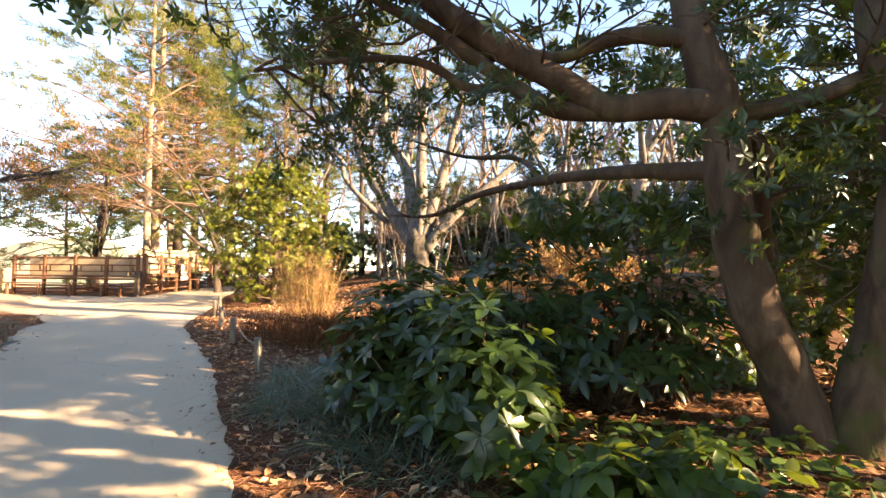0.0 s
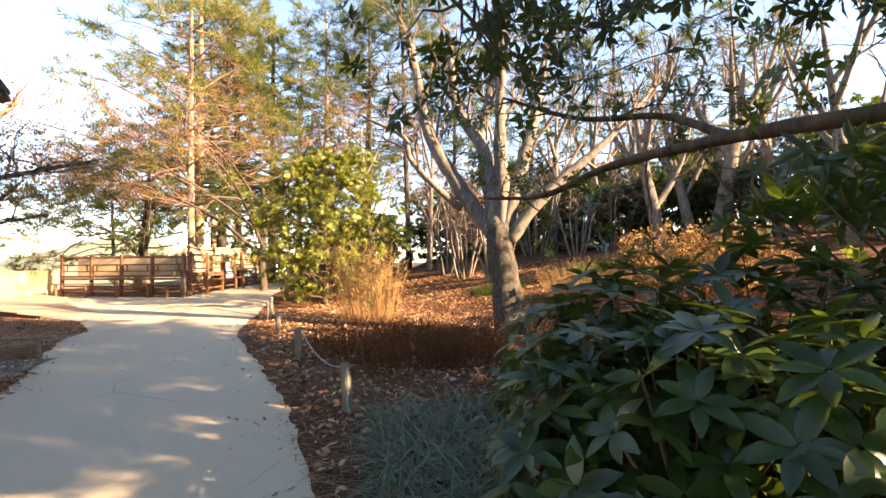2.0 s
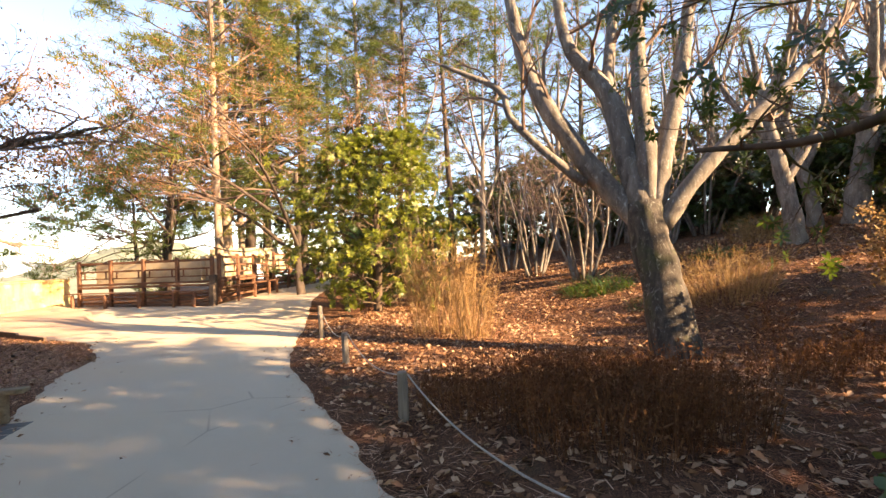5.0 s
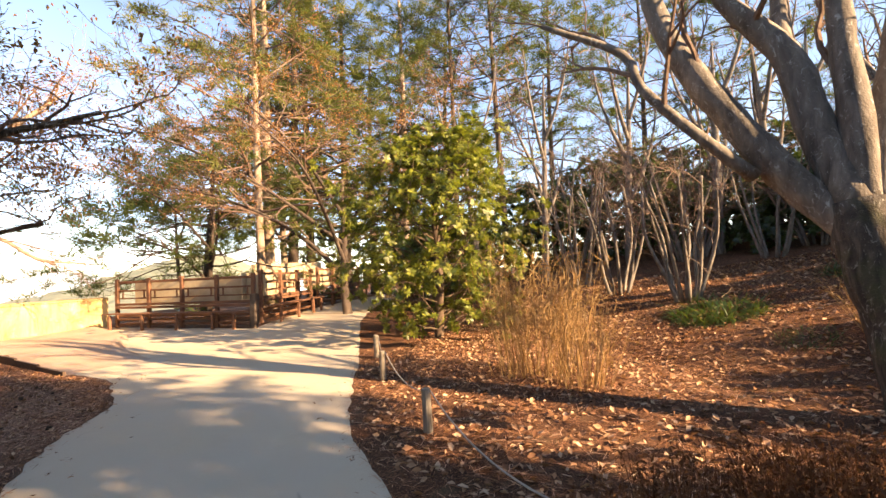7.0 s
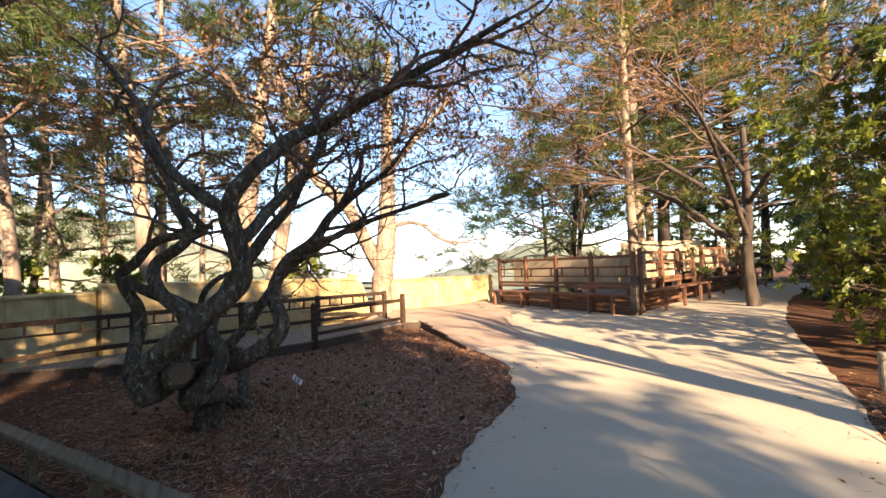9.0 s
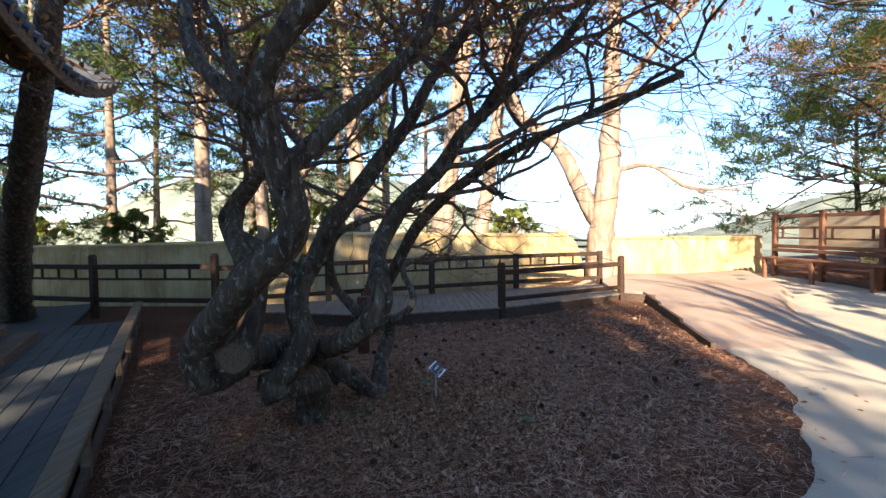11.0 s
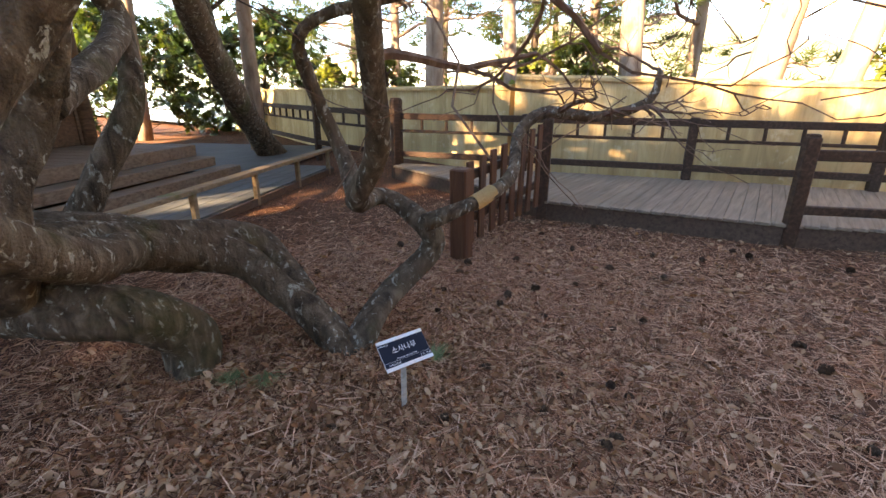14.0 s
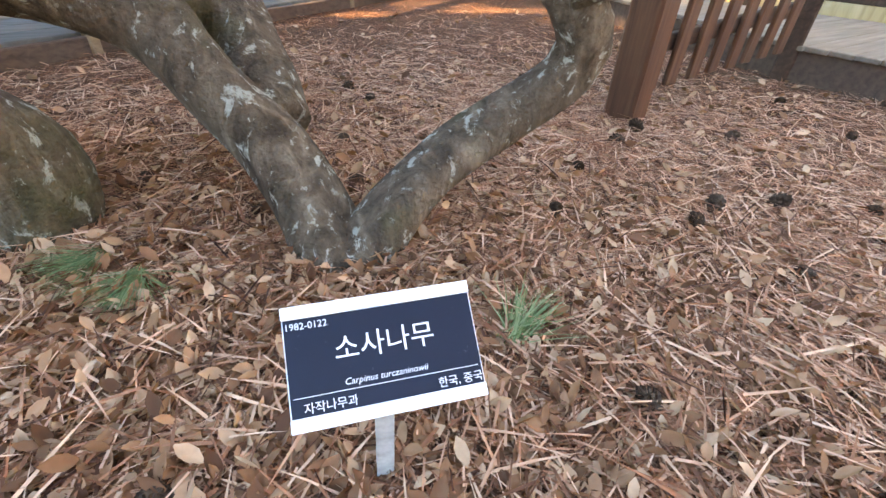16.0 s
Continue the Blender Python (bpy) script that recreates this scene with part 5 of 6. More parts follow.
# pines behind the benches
# Crowns with sunlight in their needle colour also take the paler bark.
for x, y, tall, r, lean, crown, nd in ((-18.8, 26.1, 14, 0.30, (-0.5, 0.3), 0.22, "needle_sunlit"), (-17.2, 23.6, 13.5, 0.20, (0.6, -1.2), 0.26, "needle_sunlit"), (-20.0, 29.4, 14, 0.32, (0.7, 0.2), 0.25, "needle"), (-19.0, 30.0, 13, 0.28, (-0.4, 0.3), 0.25, "needle"), (-21.6, 24.2, 8, 0.17, (1.8, -0.8), 0.30, "needle"), (-24.0, 25.2, 6.5, 0.12, (-0.9, 0.1), 0.25, "needle"), (-18.3, 33.0, 14, 0.3, (0.3, 0.2), 0.2, "needle"), (-14.0, 33.0, 14, 0.26, (0.4, 0.2), 0.25, "needle_sunlit"), (-10.8, 33.9, 15, 0.2, (0.3, 0.3), 0.45, "needle"), (-7.3, 32.8, 15, 0.2, (-0.4, 0.3), 0.45, "needle"), (-22.5, 32.0, 13, 0.25, (-0.5, 0.4), 0.2, "needle_sunlit"), (-13.5, 40.0, 14, 0.26, (0.4, 0.2), 0.15, "needle"), (-20.0, 40.0, 14, 0.26, (0.4, 0.2), 0.12, "needle"), (-5.0, 38.0, 13, 0.2, (0.3, 0.3), 0.2, "needle"), (1.0, 40.0, 13, 0.22, (0.3, 0.3), 0.15, "needle"), (8.0, 40.0, 13, 0.2, (-0.4, 0.3), 0.15, "needle"), (16.0, 38.0, 12, 0.2, (-0.4, 0.3), 0.15, "needle")):
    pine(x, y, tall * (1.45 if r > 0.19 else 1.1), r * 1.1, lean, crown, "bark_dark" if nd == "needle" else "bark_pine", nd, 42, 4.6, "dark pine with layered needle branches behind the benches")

# wide-spreading bare tree with withered leaves over the benches
bare_tree("maple_tree", -12.6, 23.5,
    [(-12.6, 23.5, 0.0, 0.22), (-12.7, 23.4, 1.5, 0.17), (-12.5, 23.2, 3.5, 0.14), (-12.4, 23.0, 6.0, 0.08)],
    [[(-12.7, 23.4, 2.0, 0.10), (-14.5, 22.0, 4.0, 0.08), (-17.0, 20.5, 5.4, 0.05), (-19.8, 19.0, 6.0, 0.025)],
     [(-12.6, 23.3, 2.5, 0.09), (-12.0, 21.0, 4.4, 0.07), (-11.2, 18.5, 5.6, 0.04), (-10.8, 16.2, 6.2, 0.02)],
     [(-12.5, 23.2, 3.2, 0.09), (-14.3, 20.5, 5.4, 0.06), (-15.5, 17.8, 6.6, 0.04), (-16.4, 15.0, 7.0, 0.02)],
     [(-12.5, 23.2, 3.5, 0.08), (-10.0, 21.5, 5.5, 0.06), (-8.0, 19.8, 6.8, 0.03)],
     [(-12.4, 23.0, 4.5, 0.08), (-13.2, 21.0, 7.0, 0.05), (-13.8, 18.6, 8.4, 0.025)]],
    "bark_dark", "twig", 3, "spreading bare tree with thin reddish twigs", "orange_leaf", None, 5, length=1.9, flat=0.5, ends=2)
bare_tree("maple_tree", -19.3, 22.4,
    [(-19.3, 22.4, 0.0, 0.14), (-19.1, 22.3, 1.6, 0.11), (-18.6, 22.0, 3.4, 0.08), (-18.2, 21.8, 5.5, 0.04)],
    [[(-19.1, 22.3, 1.8, 0.07), (-20.2, 21.6, 3.2, 0.05), (-21.6, 20.6, 4.0, 0.02)], [(-18.9, 22.2, 2.4, 0.07), (-17.6, 21.4, 4.2, 0.04), (-16.6, 20.4, 5.2, 0.02)], [(-18.6, 22.0, 3.2, 0.06), (-19.6, 20.8, 5.2, 0.04), (-20.4, 19.4, 6.2, 0.02)]],
    "bark_dark", "twig", 3, "small crooked bare tree behind the bench", None, None, 0, length=1.2, flat=0.4)

# leaning dark trunk beside the pavilion
bare_tree("leaning_tree", -16.4, 0.9,
    [(-16.9, -0.6, -0.2, 0.34), (-16.3, -0.1, 0.3, 0.28), (-15.0, 1.1, 1.5, 0.24), (-13.6, 2.6, 3.0, 0.2), (-12.5, 3.9, 4.6, 0.14), (-11.6, 4.9, 6.6, 0.08)],
    [[(-15.0, 1.1, 1.5, 0.15), (-15.2, 0.2, 3.0, 0.12), (-15.6, -0.8, 5.0, 0.06)], [(-12.5, 3.9, 4.6, 0.1), (-12.9, 5.2, 6.0, 0.06), (-13.6, 6.8, 7.0, 0.03)]],
    "bark_horn", "twig_dark", 3, "dark leaning trunk beside the pavilion", length=1.3)

# ---- evergreens at the start of the path ----
start_tree = empty("evergreen_tree", 6.4, 4.4, zg(6.4, 4.4), "broad evergreen tree with thick brown crooked limbs", "tree")
ST = [
    [(6.35, 4.35, -0.2, 0.30), (6.15, 4.3, 0.5, 0.23), (5.75, 4.1, 1.3, 0.20), (5.55, 4.05, 2.2, 0.19), (5.5, 4.05, 3.0, 0.19), (5.2, 4.0, 4.0, 0.14), (5.1, 4.2, 5.6, 0.08)],
    [(5.52, 4.05, 3.05, 0.17), (5.05, 4.0, 3.12, 0.14), (4.5, 4.05, 3.10, 0.13), (4.05, 3.95, 3.35, 0.125), (3.55, 3.85, 3.6, 0.12), (2.9, 3.7, 4.0, 0.11), (2.2, 3.4, 4.7, 0.07)],
    [(4.55, 4.1, 3.08, 0.10), (4.0, 4.0, 3.1, 0.085), (3.5, 3.9, 3.38, 0.075), (2.9, 3.7, 3.75, 0.065), (2.1, 3.6, 4.2, 0.04)],
    [(3.6, 3.9, 3.34, 0.055), (3.2, 3.9, 3.30, 0.05), (2.7, 3.8, 3.55, 0.04), (1.9, 3.7, 3.55, 0.028), (1.2, 3.5, 3.4, 0.014)],
    [(2.9, 3.7, 4.0, 0.06), (2.0, 3.4, 4.2, 0.045), (1.2, 3.1, 4.15, 0.03), (0.5, 2.8, 3.85, 0.015)],
    [(5.5, 4.1, 2.5, 0.10), (4.9, 5.3, 2.75, 0.085), (4.1, 7.0, 3.0, 0.075), (3.0, 8.3, 3.0, 0.06), (2.0, 9.0, 2.7, 0.045), (1.0, 9.4, 2.75, 0.025)],
    [(4.1, 7.0, 3.0, 0.06), (3.7, 8.4, 3.7, 0.05), (2.6, 8.9, 3.9, 0.04), (1.4, 8.8, 4.3, 0.02)],
    [(5.5, 4.05, 2.95, 0.10), (5.9, 4.2, 2.7, 0.08), (6.1, 4.6, 2.2, 0.07), (6.3, 4.9, 1.7, 0.05)],
    [(5.55, 4.1, 3.0, 0.10), (6.2, 4.0, 3.1, 0.085), (6.8, 3.95, 3.3, 0.07), (7.9, 4.4, 3.4, 0.04)],
    [(5.3, 4.0, 3.7, 0.09), (4.6, 3.95, 3.75, 0.075), (4.0, 3.9, 3.55, 0.06), (3.5, 4.2, 3.9, 0.035)],
    [(6.6, 4.2, -0.2, 0.27), (6.75, 4.2, 0.6, 0.22), (6.9, 4.1, 1.6, 0.2), (7.0, 4.0, 2.6, 0.19), (6.7, 3.9, 3.4, 0.15), (6.9, 4.3, 5.0, 0.08)],
]
tw, tips = Mesh(), []
for k, pts in enumerate(ST):
    l = Mesh()
    q = limb(l, pts, 14, 0.1, 0.2)
    l.make("limb", M["bark_brown"], start_tree, smooth=True)
    for j in range(12 if k not in (0, 10, 7) else 7):
        i = int(len(q) * (0.45 + 0.54 * j / 11))
        d = rng.normal(0, 0.8, 3) + np.array([-0.1, 0.25, 0.25])
        grow(tw, q[i][:3], d, 0.9 * rng.uniform(0.7, 1.2), 0.018, 2, tips, 0.7, 3, 0.05, 5, 0.2, 0.2, 0.7, 0.004)
tw.make("twig_mass", M["bark_brown"], start_tree)
rosettes("leaf_mass", tips, leaf_shape(0.10, 0.042, 2, 0.2, 0.15), 6, M["leaf_dark"], start_tree, "glossy dark green leaves", (0.7, 1.2), 0.3)


def evergreen(x, y, tall, wide, mat, label, density=1.0, name="evergreen_tree", leaf=(0.11, 0.045), per=7, low=0.15, category="tree", far=True, group=""):
    """A broad-leaved evergreen: short trunk, limbs all round, leaf whorls at the twig ends."""
    z = zg(x, y)
    thing = empty(name, x, y, z, label, category, group)
    t, tw, tips = Mesh(), Mesh(), []
    q = limb(t, [(x, y, z - 0.15, 0.05 * tall ** 0.5 + 0.04), (x + 0.1, y, z + tall * 0.3, 0.05 * tall ** 0.5), (x, y + 0.1, z + tall * 0.65, 0.035 * tall ** 0.5), (x, y, z + tall * 0.92, 0.02)], 9)
    t.make("trunk", M["bark_brown"], thing, smooth=True)
    n = int(34 * density)
    for k in range(n):
        h = low + (0.95 - low) * (k + 0.5) / n
        a = k * 2.4
        i = min(len(q) - 1, int(len(q) * h))
        prof = math.sin(math.pi * min(1, 0.18 + 0.82 * h) ** 1.1) ** 0.6
        grow(tw, q[i][:3], (math.cos(a), math.sin(a), 0.25 + 0.5 * h), wide * prof * rng.uniform(0.6, 0.85), 0.025, 3, tips, 0.75, 3, 0.1, 4, 0.18, 0.0, 0.55, 0.004)
    tw.make("branch_mass", M["bark_brown"], thing)
    rosettes("leaf_mass", tips, diamond_leaf(leaf[0], leaf[1]) if far else leaf_shape(leaf[0], leaf[1], 2, 0.15, 0.15), per, M[mat], thing, "", (0.7, 1.2), 0.35)
    return thing


evergreen(-6.5, 18.2, 5.8, 2.7, "leaf_yellow", "bushy evergreen with yellow-green sunlit leaves", 2.3, "evergreen_shrub", (0.135, 0.06), 8, 0.04, "shrub", True)
evergreen(9.2, 6.2, 14.0, 4.3, "leaf_mid", "tall leafy evergreen with bright green leaves", 3.4, per=7, leaf=(0.15, 0.07))
# The next four stand out of view, added to shade path and yard.
evergreen(10.5, 2.0, 17.0, 4.2, "leaf_mid", "tall unseen evergreen added to shade the path", 2.2, per=7, leaf=(0.19, 0.09), low=0.42)
evergreen(13.0, 5.6, 15.0, 4.2, "leaf_mid", "leafy evergreen out of view, added to shade the yard", 3.0, per=7, leaf=(0.15, 0.07))
evergreen(8.5, -3.5, 10.5, 4.2, "leaf_mid", "tall unseen evergreen added for shade behind the path's start", 2.6, per=7, leaf=(0.17, 0.08), low=0.06)
evergreen(9.2, -0.4, 5.5, 2.6, "leaf_mid", "broad unseen evergreen shrub added to shade the path's start", 1.8, "evergreen_shrub", (0.15, 0.08), 7, 0.04, "shrub")
evergreen(15.5, 13.0, 4.0, 2.4, "leaf_dark", "dark evergreen on the slope", 1.6, per=7, leaf=(0.15, 0.07), low=0.05)
for x, y, h in ((4.0, 31.0, 3.6), (11.0, 28.5, 4.0), (7.8, 26.5, 3.0), (14.5, 22.0, 4.0), (0.5, 33.0, 4.4), (-2.5, 34.0, 5.0), (7.5, 34.0, 5.0), (12.0, 36.0, 5.0), (17.0, 30.0, 5.0), (-6.5, 36.0, 5.0), (2.0, 29.5, 2.6), (-0.5, 36.5, 5.5), (3.5, 37.0, 5.5), (10.0, 24.5, 2.4), (16.5, 26.0, 4.6), (18.0, 21.0, 4.4), (5.5, 27.0, 2.2), (-4.5, 32.0, 3.6), (13.5, 18.5, 3.0), (-10.3, 26.6, 2.6), (-11.0, 31.2, 3.6), (-8.6, 29.0, 3.4), (-17.0, 41.0, 5.0), (-21.5, 37.0, 5.0), (-12.6, 41.5, 5.0)):
    evergreen(x, y, h, 2.4 + 0.15 * (h - 3), "leaf_dark", "dark evergreen bush on the slope", 0.9, "evergreen_bush", (0.22, 0.10), 6, 0.03, "shrub", True, "evergreen bushes on the slope")
# Unseen high crowns, added to keep the low sun off yard and path.
for x, y, h, d in ((18.0, 3.4, 17.0, 1.5), (21.5, 4.6, 19.0, 1.5)):
    evergreen(x, y, h, 4.2, "leaf_mid", "tall high-crowned evergreen, unseen, added to shade the yard", d, leaf=(0.24, 0.12), per=6, low=0.55, group="tall evergreens beside the path")
for x, y, h in ((8.8, 7.0, 4.2),):
    evergreen(x, y, h, 1.9, "leaf_mid", "leafy evergreen shrub with sunlit green leaves", 1.5, "evergreen_shrub", (0.13, 0.07), 7, 0.04, "shrub", True, "evergreen shrubs beside the old tree")
for x, y in ((-21.4, 5.2), (-23.0, 11.4), (-20.9, -0.6), (-22.0, -4.5), (-23.5, 2.6), (-24.5, -9.0)):
    evergreen(x, y, 2.6, 1.0, "leaf_yellow", "small sunlit evergreen beyond the wall", 0.6, "evergreen_bush", (0.12, 0.06), 6, 0.05, "shrub")
for x, y, h in ((-21.5, -8.0, 3.4), (-17.0, -9.5, 3.2)):
    evergreen(x, y, h, 3.2, "leaf_dark", "dark evergreen bush beyond the low wall", 1.3, "evergreen_bush", (0.2, 0.09), 7, 0.03, "shrub")

# ---- undergrowth ----
def heights(x, y):
    return height(x, y)


def big_leaf_bush(x, y, r, tall, mat, label, heads=90, leaf=(0.20, 0.085), per=7, name="rhododendron_bush", low=0.25):
    """A dome of large leaf whorls on crooked stems."""
    z = zg(x, y)
    thing = empty(name, x, y, z, label, "shrub", "large-leaved shrubs by the path")
    tips, st = [], Mesh()
    for k in range(heads):
        u = (k + 0.5) / heads
        a = k * 2.399963
        el = math.asin(low + (1 - low) * u) if low + (1 - low) * u < 1 else math.pi / 2
        d = np.array([math.cos(a) * math.cos(el), math.sin(a) * math.cos(el), math.sin(el)])
        q = rng.uniform(0.72, 1.05)
        p = np.array([x, y, z]) + d * np.array([r, r, tall]) * q
        tips.append((p, d + rng.normal(0, 0.25, 3)))
        if k % 3 == 0:
            mid = np.array([x, y, z]) + d * np.array([r, r, tall]) * 0.45 * q + np.array([0, 0, 0.05])
            st.tube([(x + rng.normal(0, .08), y + rng.normal(0, .08), z - 0.05), mid, p], [0.022, 0.014, 0.006], 5, False)
    st.make("stem_mass", M["bark_brown"], thing)
    rosettes("leaf_mass", tips, leaf_shape(leaf[0], leaf[1], 4, 0.22, 0.12), per, M[mat], thing, "large leathery leaves in whorls", (0.7, 1.15), 0.2)
    return thing


for x, y, r, tall, n in ((2.55, 4.75, 0.95, 1.65, 120), (3.6, 5.1, 1.0, 1.8, 120), (4.7, 5.2, 1.0, 1.75, 110), (3.4, 6.0, 0.75, 1.4, 70), (5.6, 5.6, 0.9, 1.7, 80), (2.2, 4.1, 0.55, 1.25, 60), (2.75, 3.95, 0.65, 1.4, 80), (3.3, 3.65, 0.75, 1.35, 90)):
    big_leaf_bush(x, y, r, tall, "leaf_dark", "large dark-leaved rhododendron bush beside the path", n)
for x, y, r, tall, n in ((4.15, 2.55, 0.28, 0.52, 9), (3.75, 2.75, 0.25, 0.42, 8), (4.55, 2.75, 0.28, 0.40, 8), (3.35, 3.2, 0.25, 0.45, 8), (4.9, 3.1, 0.3, 0.4, 9)):
    big_leaf_bush(x, y, r, tall, "leaf_mid", "young bright green large-leaved shrub", n, (0.20, 0.088), 8)
upper = []
for k in range(120):
    upper.append((np.array([rng.uniform(3.6, 7.2), rng.uniform(4.7, 6.4), rng.uniform(1.95, 2.45)]), rng.normal(0, 0.4, 3) + np.array([-0.3, -0.3, -0.15])))
tall_rh = empty("rhododendron_tree", 5.4, 5.6, zg(5.4, 5.6), "tall rhododendron with drooping dark leaf layers", "shrub")
st = Mesh()
for k, (p, d) in enumerate(upper):
    if k % 12 == 0:
        st.tube([(5.4 + rng.normal(0, 0.1), 5.6 + rng.normal(0, 0.1), 0.0), (0.5 * (5.4 + p[0]), 0.5 * (5.6 + p[1]), 1.4), p], [0.02, 0.014, 0.006], 5, False)
st.make("stem_mass", M["bark_brown"], tall_rh)
rosettes("leaf_mass", upper, leaf_shape(0.20, 0.055, 4, 0.3, 0.12), 9, M["leaf_dark"], tall_rh, "narrow drooping leaves", (0.7, 1.15), -0.15, 0.2)


def grass_clump(name, x, y, r, n, ln, mat, label, lay=0.9, width=0.014):
    thing_z = zg(x, y)
    a, q = rng.uniform(0, 2 * math.pi, n), r * np.sqrt(rng.uniform(0, 1, n))
    ox, oy = x + q * np.cos(a), y + q * np.sin(a)
    o = np.stack([ox, oy, heights(ox, oy) - 0.01], 1)
    d = rand_dirs(n, 0.2, 1.0) + np.stack([np.cos(a), np.sin(a), 0 * a], 1) * 0.5
    up = np.stack([-d[:, 0], -d[:, 1], 1 + 0 * a], 1)
    v, f = strewn(blade_shape(ln, width, 4, lay), o, d, up, rng.uniform(0.6, 1.2, n))
    ob = arrays_mesh(name, v, f, M[mat], smooth=True)
    ob.location = (0, 0, 0)
    return tagged(ob, label, "grass", "grass clumps")


for x, y, r, n in ((1.2, 4.5, 0.45, 700), (0.95, 5.2, 0.42, 600), (1.75, 4.3, 0.42, 600), (0.6, 5.8, 0.35, 420), (1.6, 5.4, 0.45, 600), (2.3, 3.6, 0.4, 500), (2.9, 3.2, 0.45, 420), (1.2, 6.2, 0.4, 420)):
    grass_clump("lilyturf_clump", x, y, r, n, 0.42, "grass", "arching blue-green lilyturf clump on leaf litter")
grass_clump("sedge_mound", 0.5, 18.0, 0.95, 1500, 0.40, "grass_green", "low dark green sedge mound", 0.9, 0.02)
grass_clump("sedge_tuft", 1.4, 15.6, 0.5, 260, 0.24, "grass_green", "sparse green grass tuft among needles", 0.6, 0.012)
grass_clump("sedge_tuft", 4.2, 20.2, 0.8, 600, 0.4, "grass_green", "green grass tuft on the slope", 0.7, 0.02)


def carpet(name, region, n, zlo, zhi, shape, mat, label, tilt=0.6, category="groundcover"):
    """Loose leaves over a stretch of ground."""
    xs, ys = [p[0] for p in region], [p[1] for p in region]
    x, y = rng.uniform(min(xs), max(xs), n * 3), rng.uniform(min(ys), max(ys), n * 3)
    k = inside(region, x, y) + 0.25 * wave(x * 2, y * 2) > 0
    x, y = x[k][:n], y[k][:n]
    n = len(x)
    o = np.stack([x, y, heights(x, y) + rng.uniform(zlo, zhi, n)], 1)
    d = rand_dirs(n, -0.5, 0.5)
    up = np.tile([0, 0, 1.0], (n, 1)) + rng.normal(0, tilt, (n, 3))
    v, f = strewn(shape, o, d, up, rng.uniform(0.6, 1.25, n))
    return tagged(arrays_mesh(name, v, f, M[mat]), label, category, kind="stuff")


IVY = [(1.3, 6.4), (2.2, 5.4), (4.5, 6.0), (7.0, 6.0), (7.0, 9.2), (4.5, 9.3), (2.6, 8.6), (1.6, 7.6)]
carpet("ivy_groundcover", IVY, 4200, 0.05, 0.34, leaf_shape(0.13, 0.10, 3, 0.15, 0.1), "leaf_ivy", "low broad-leaved evergreen groundcover", 0.45)
carpet("ivy_groundcover_front", [(3.6, 2.2), (6.0, 2.0), (6.2, 4.2), (3.4, 4.4)], 700, 0.04, 0.22, leaf_shape(0.12, 0.09, 3, 0.15, 0.1), "leaf_ivy", "scattered ivy leaves under the evergreen", 0.5)


def stalks(name, x, y, rx, ry, n, tall, mat, label, splay=0.25, width=0.008, heads=None, kind="", category="shrub", leaf=None, per=2):
    """Upright dry stems with side shoots."""
    a, q = rng.uniform(0, 2 * math.pi, n), np.sqrt(rng.uniform(0, 1, n))
    ox, oy = x + rx * q * np.cos(a), y + ry * q * np.sin(a)
    o = np.stack([ox, oy, heights(ox, oy) - 0.02], 1)
    d = np.stack([splay * q * np.cos(a), splay * q * np.sin(a), np.ones(n)], 1) + rng.normal(0, 0.12, (n, 3))
    h = tall * rng.uniform(0.55, 1.1, n)
    sides = rand_dirs(n, -0.1, 0.1)
    thing = empty(name, x, y, zg(x, y), label, category, "", kind)
    v, f = strewn(blade_shape(1.0, width / tall, 3, 0.08), o, d, sides, h)
    # widths stay true when the stalk is scaled
    arrays_mesh("stalk_mass", v, f, M[mat], thing)
    d2 = d / np.linalg.norm(d, axis=1, keepdims=True)
    so, sd = [], []
    for k in range(per):
        t = rng.uniform(0.35, 1.0, n)[:, None]
        so.append(o + d2 * (h[:, None] * t))
        sd.append(d2 * 0.8 + rand_dirs(n))
    so, sd = np.concatenate(so), np.concatenate(sd)
    v, f = strewn(leaf or blade_shape(0.22, width * 0.8, 2, 0.1), so, sd, rand_dirs(len(so)), rng.uniform(0.5, 1.2, len(so)))
    arrays_mesh("shoot_mass", v, f, M[mat], thing)
    if heads:
        k = rng.choice(n, min(n, heads), replace=False)
        ends = o[k] + d2[k] * h[k][:, None]
        ho = np.repeat(ends, 30, 0) + rng.normal(0, 0.065, (len(k) * 30, 3))
        v, f = strewn(leaf_shape(0.065, 0.05, 2, 0.3, 0.3), ho, rand_dirs(len(ho)), rand_dirs(len(ho)), rng.uniform(0.7, 1.3, len(ho)))
        arrays_mesh("flower_mass", v, f, M["dry"], thing, "tan withered flower heads")
    return thing


stalks("dry_reed_clump", -3.15, 14.0, 0.8, 0.65, 210, 2.25, "dry", "tall clump of dry tan reeds in sunlight", 0.24, 0.013, per=9, leaf=blade_shape(0.30, 0.012, 2, 0.3))
stalks("dry_reed_clump", -2.3, 13.3, 0.4, 0.4, 120, 1.5, "dry", "smaller clump of dry tan reeds", 0.3, 0.010, per=5)
stalks("dry_grass_clump", 3.0, 15.2, 0.9, 0.7, 480, 1.05, "dry", "sunlit clump of dry grass on the slope", 0.45, 0.008, per=3)
stalks("dry_grass_clump", 6.0, 22.0, 0.8, 0.7, 260, 0.9, "dry", "dry grass clump on the slope", 0.45, 0.012, per=3)
